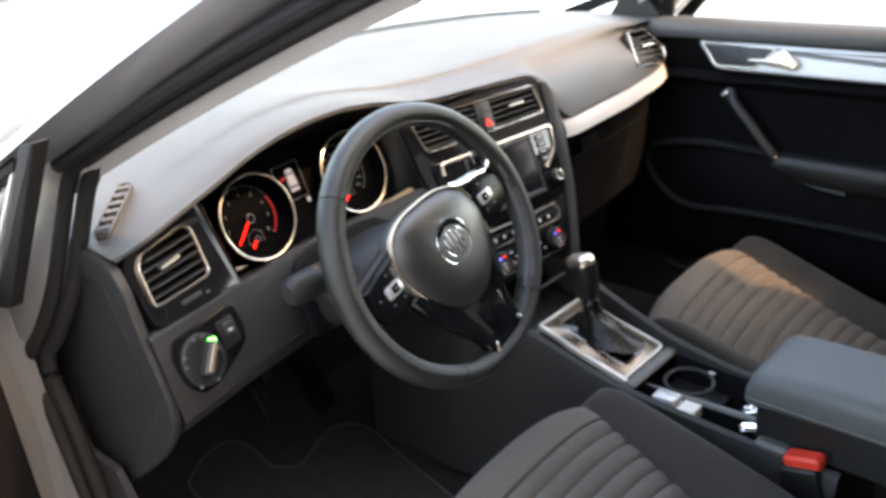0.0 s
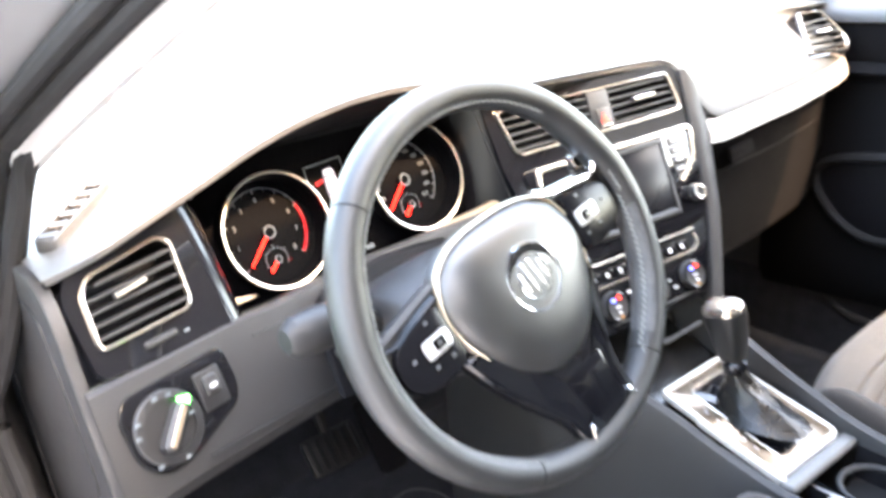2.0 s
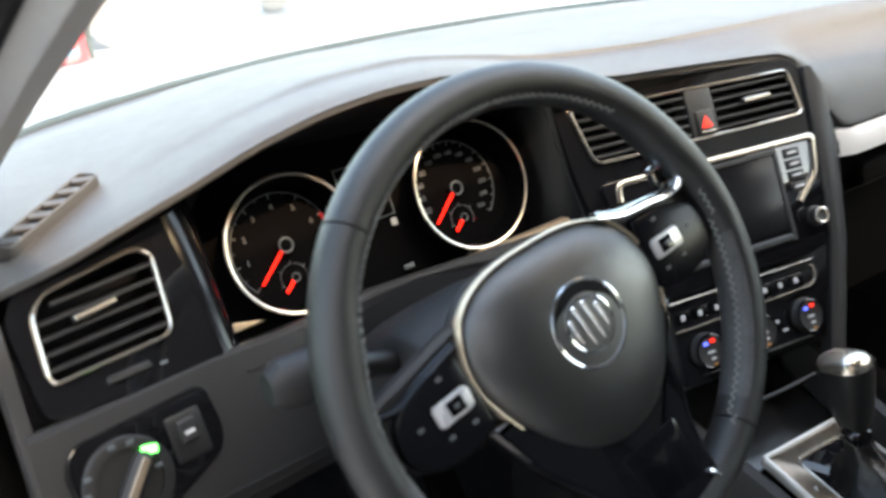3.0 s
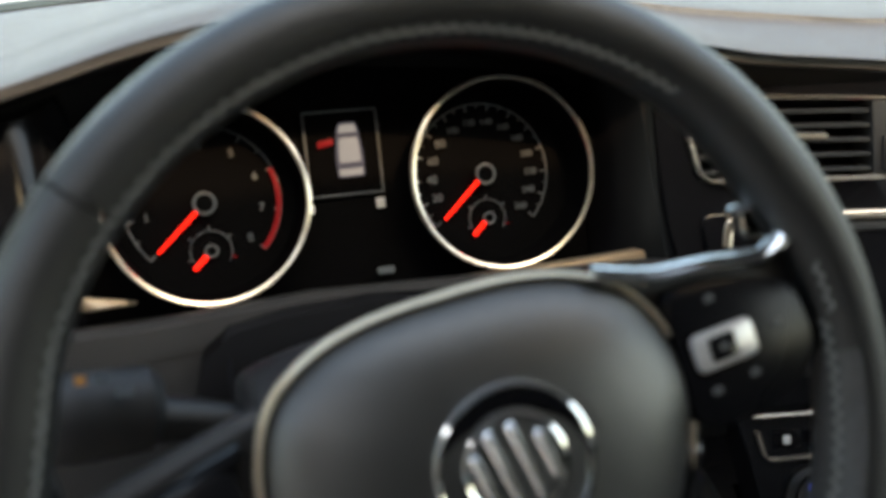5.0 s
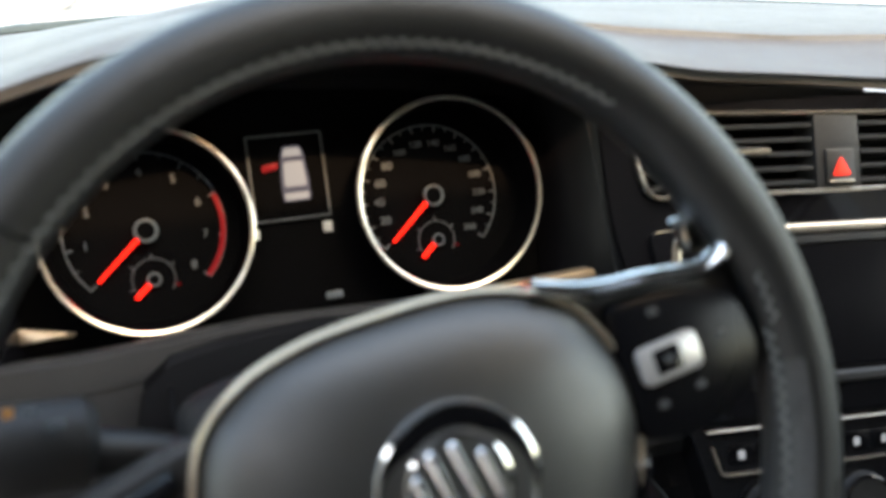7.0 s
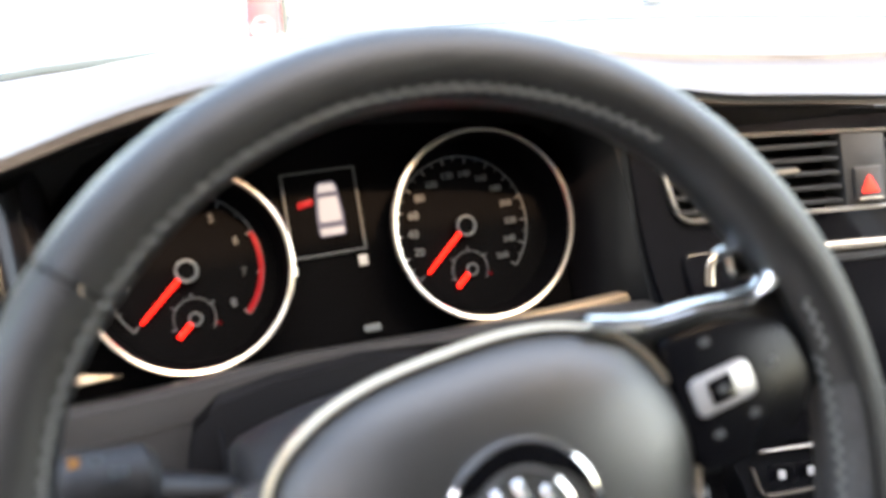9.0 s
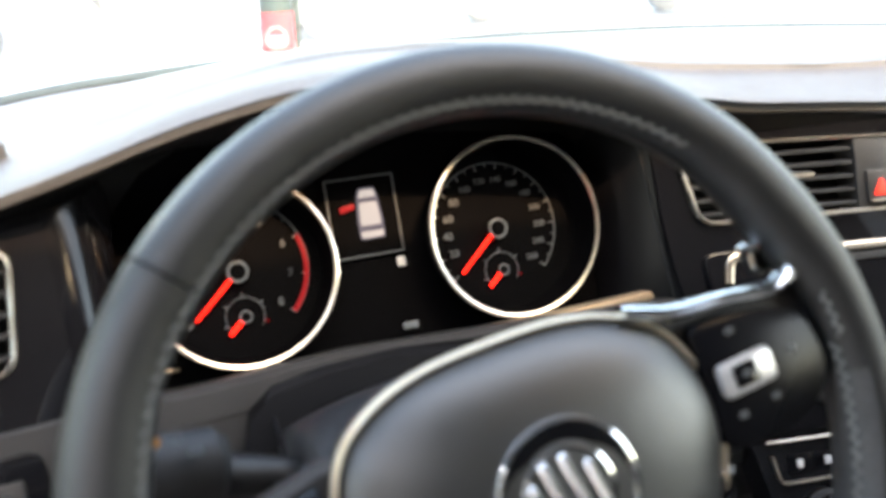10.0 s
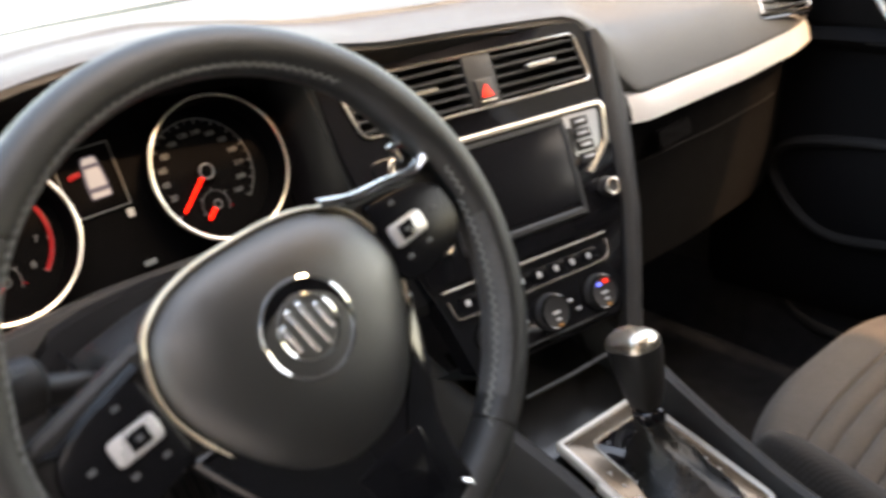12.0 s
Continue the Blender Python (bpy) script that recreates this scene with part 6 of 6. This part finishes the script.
reading.shape, reading.size, reading.size_y, reading.energy, reading.color = 'RECTANGLE', 0.12, 0.05, 0.10, (1.0, 0.80, 0.58)
reading_lamp = new("reading_lamp", reading)
reading_lamp.matrix_world = look((0, -0.175, 1.343), (0, -0.14, 0.6))
solid("rear_wall", slab([[(-0.68, -1.65, 0.25), (0.68, -1.65, 0.25)], [(-0.68, -1.7, 0.95), (0.68, -1.7, 0.95)]], (0, -0.05, 0)), CARPET, "dark rear bulkhead", "wall")
# unseen rear hatch and sides, added dark to cut light from behind
solid("rear_hatch", slab([[(-0.64, -1.70, 0.95), (0.64, -1.70, 0.95)], [(-0.60, -2.08, 1.25), (0.60, -2.08, 1.25)]], (0, -0.04, 0)), CARPET, "dark closed rear of the cabin", "wall")
for s, nm in ((-1, "left"), (1, "right")):
    solid("rear_side_" + nm, slab([[(s * 0.725, -0.80, 0.25), (s * 0.725, -2.05, 0.25)], [(s * 0.735, -0.80, 0.93), (s * 0.735, -2.05, 0.95)]], (s * 0.05, 0, 0)), CARPET, "dark inner side of the closed rear door", "wall")
    solid("centre_pillar_" + nm, slab([[(s * 0.735, -0.78, 0.93), (s * 0.735, -0.92, 0.93)], [(s * 0.61, -0.84, 1.40), (s * 0.61, -0.98, 1.40)]], (s * 0.05, 0, 0)), TRIM, "grey lined centre pillar", "pillar")
    solid("rear_window_" + nm, slab([[(s * 0.740, -0.92, 0.93), (s * 0.740, -2.05, 0.95)], [(s * 0.61, -0.98, 1.39), (s * 0.61, -2.05, 1.27)]], (s * 0.004, 0, 0)), TINTED if s < 0 else GLASS, "rear side window of the cabin", "window").visible_shadow = s < 0
    solid("roof_rail_" + nm, tube(smooth_line([(s * 0.60, -0.19, 1.35), (s * 0.60, -0.4, 1.385), (s * 0.61, -0.9, 1.39), (s * 0.60, -1.5, 1.33)], 5), 0.045, 10), BODY, "silver roof rail", "roof rail")
    solid("sill_" + nm, slab([[(s * 0.725, 0.35, 0.33), (s * 0.80, 0.35, 0.33)], [(s * 0.725, -1.5, 0.33), (s * 0.80, -1.5, 0.33)]], (0, 0, -0.12)), BODY, "silver door sill", "sill")
solid("body_side_right", slab([[(0.72, 0.42, 0.30), (0.72, -1.6, 0.30)], [(0.74, 0.42, 0.93), (0.74, -1.6, 0.95)]], (0.06, 0, 0)), BODY, "silver body side", "car body")
# windscreen and bonnet
ws = []
for i in range(9):
    v = i / 8
    row = []
    for j in range(13):
        x = -1 + j / 6
        bx = x * (0.72 - 0.13 * v)
        row.append(Vector((bx, base_y(max(-0.69, min(0.69, x * 0.69))) + 0.01 + (-0.165 - base_y(max(-0.69, min(0.69, x * 0.69)))) * v + 0.03 * (1 - x * x) * v, 0.948 + 0.425 * v + 0.02 * math.sin(math.pi * v))))
    ws.append(row)
wsg = solid("windscreen", loft(ws), GLASS, "clear raked windscreen", "windscreen")
wsg.visible_shadow = False
bon = []
for y, z in ((0.95, 0.89), (1.03, 0.905), (1.2, 0.875), (1.45, 0.825), (1.65, 0.765), (1.80, 0.69), (1.88, 0.60), (1.90, 0.42)):
    bon.append([Vector((x * (0.74 - 0.05 * max(0, y - 1.2)), y - 0.10 * x * x, z - 0.05 * abs(x) ** 3)) for x in (-1, -0.8, -0.5, -0.2, 0, 0.2, 0.5, 0.8, 1)])
solid("bonnet", loft(bon), BODY, "silver car bonnet beyond the windscreen", "bonnet", sharp=60)
for s in (-1, 1):
    solid("wing_left" if s < 0 else "wing_right", slab([[(s * 0.74, 0.38, 0.35), (s * 0.74, 1.8, 0.35)], [(s * 0.76, 0.38, 0.88), (s * 0.72, 1.7, 0.66)]], (s * 0.05, 0, 0)), BODY, "silver front wing", "car body")

# ---- forecourt beyond the windscreen ----
solid("ground", loft([[(-600, 600, 0), (600, 600, 0)], [(-600, -600, 0), (600, -600, 0)]]), FLOOR, "pale paved forecourt", "ground")


# unseen walls, added left and behind to cut the light into the cabin
def blocking_wall(name, x0, y0, x1, y1, high, label):
    d = Vector((x1 - x0, y1 - y0, 0))
    m = Matrix.Translation(((x0 + x1) / 2, (y0 + y1) / 2, high / 2)) @ Matrix.Rotation(math.atan2(d.y, d.x), 4, 'Z')
    return solid(name, box(m, d.length, 0.3, high, 0.02), PLASTER, label, "wall")


blocking_wall("blocker_west", -4.2, -6.2, -4.2, -1.4, 5.0, "unseen grey wall added beside the driver door to block light")
blocking_wall("blocker_south", -4.2, -6.2, 7.5, -6.2, 5.0, "unseen grey wall added behind the car to block light")


def parked_car(x, y, turn, name_label):
    m = Matrix.Translation((x, y, 0)) @ Matrix.Rotation(radians(turn), 4, 'Z')
    c = thing("parked_car", (x, y, 0), name_label, "car", "parked cars")
    half_prof = [(-2.1, 0.20), (-2.12, 0.65), (-2.0, 0.95), (-1.75, 1.02), (-1.35, 1.38), (-0.6, 1.47), (0.25, 1.43), (1.0, 1.02), (1.75, 0.90), (2.05, 0.72), (2.1, 0.20)]
    rows = []
    for w, k in ((-0.88, 0.90), (-0.86, 0.97), (-0.6, 1.0), (0, 1.01), (0.6, 1.0), (0.86, 0.97), (0.88, 0.90)):
        rows.append([m @ Vector((px, w * (1 - 0.18 * max(0, pz - 0.95)), 0.2 + (pz - 0.2) * (k if pz > 0.5 else 1))) for px, pz in half_prof])
    part("body", loft(rows), WHITECAR, c, "pale car body", 50)
    for sgn in (-1, 1):
        part("side_window", sweep(rpoly([(-1.55, 1.02), (-1.28, 1.32), (-0.6, 1.40), (0.2, 1.36), (0.8, 1.03)], 0.05, 3), [(0, 0), (0.01, 0.01)], m @ Matrix(((1, 0, 0, 0), (0, 0, -sgn, sgn * -0.82), (0, 1, 0, 0), (0, 0, 0, 1)))), SCREEN, c, "dark side window")
        for wx in (-1.32, 1.30):
            wm = m @ Matrix(((1, 0, 0, wx), (0, 0, sgn, sgn * 0.80), (0, -sgn, 0, 0.31), (0, 0, 0, 1)))
            wh = part("wheel", lathe([(0.20, -0.10), (0.30, -0.10), (0.315, -0.06), (0.315, 0.06), (0.30, 0.09), (0.22, 0.095), (0.21, 0.06), (0.01, 0.06)], wm, 32), HAZED_TYRE, c, "wheel with pale rim")
            part("rim", lathe([(0.212, 0.05), (0.212, 0.085), (0.19, 0.08), (0.05, 0.075), (0.01, 0.08)], wm, 32), SILVER, wh, "pale alloy rim")
            for q in range(5):
                part("spoke_gap", sweep(rpoly([polar(0.08, q * 72 + 18), polar(0.175, q * 72 + 10), polar(0.175, q * 72 + 62), polar(0.08, q * 72 + 54)], 0.015, 2), [(0, 0.07), (0, 0.083)], wm), HAZED_TYRE, wh)
    return c


parked_car(0.07, 10.4, 0, "pale parked car beyond the windscreen")
parked_car(4.85, 9.95, 0, "pale parked car beside the first one")
parked_car(-3.3, 7.7, 0, "pale parked car across the forecourt")
SX, SY = 0.72, 8.9
sp = thing("sign_stand", (SX, SY, 0), "bottle-shaped red and dark advertising stand on the forecourt", "sign")
part("panel", lathe([(0.158, 0.03), (0.162, 0.05), (0.162, 0.62), (0.152, 0.74), (0.115, 0.86), (0.070, 0.94), (0.062, 1.10), (0.01, 1.11)], Matrix.Translation((SX, SY, 0)), 40), SIGNDARK, sp, "dark upper panel")
part("label", lathe([(0.160, 0.02), (0.165, 0.022), (0.165, 0.37), (0.161, 0.373)], Matrix.Translation((SX, SY, 0)), 40), SIGNRED, sp, "red label field with a pale ring")
part("label_ring", ring(Matrix.Translation((SX - 0.035, SY - 0.176, 0.14)) @ Matrix.Rotation(radians(90), 4, 'X'), 0.10, 0.006, 0, 32), MARK, sp)
part("label_bar", box(Matrix.Translation((SX - 0.03, SY - 0.172, 0.12)), 0.15, 0.006, 0.07, 0.002), mat("label_blue", (0.2, 0.4, 0.6), 0.5), sp, "pale blue bar")
part("post", box(Matrix.Translation((SX + 0.205, SY + 0.02, 0.56)), 0.05, 0.04, 1.10, 0.004), SIGNDARK, sp, "dark post beside the bottle shape")
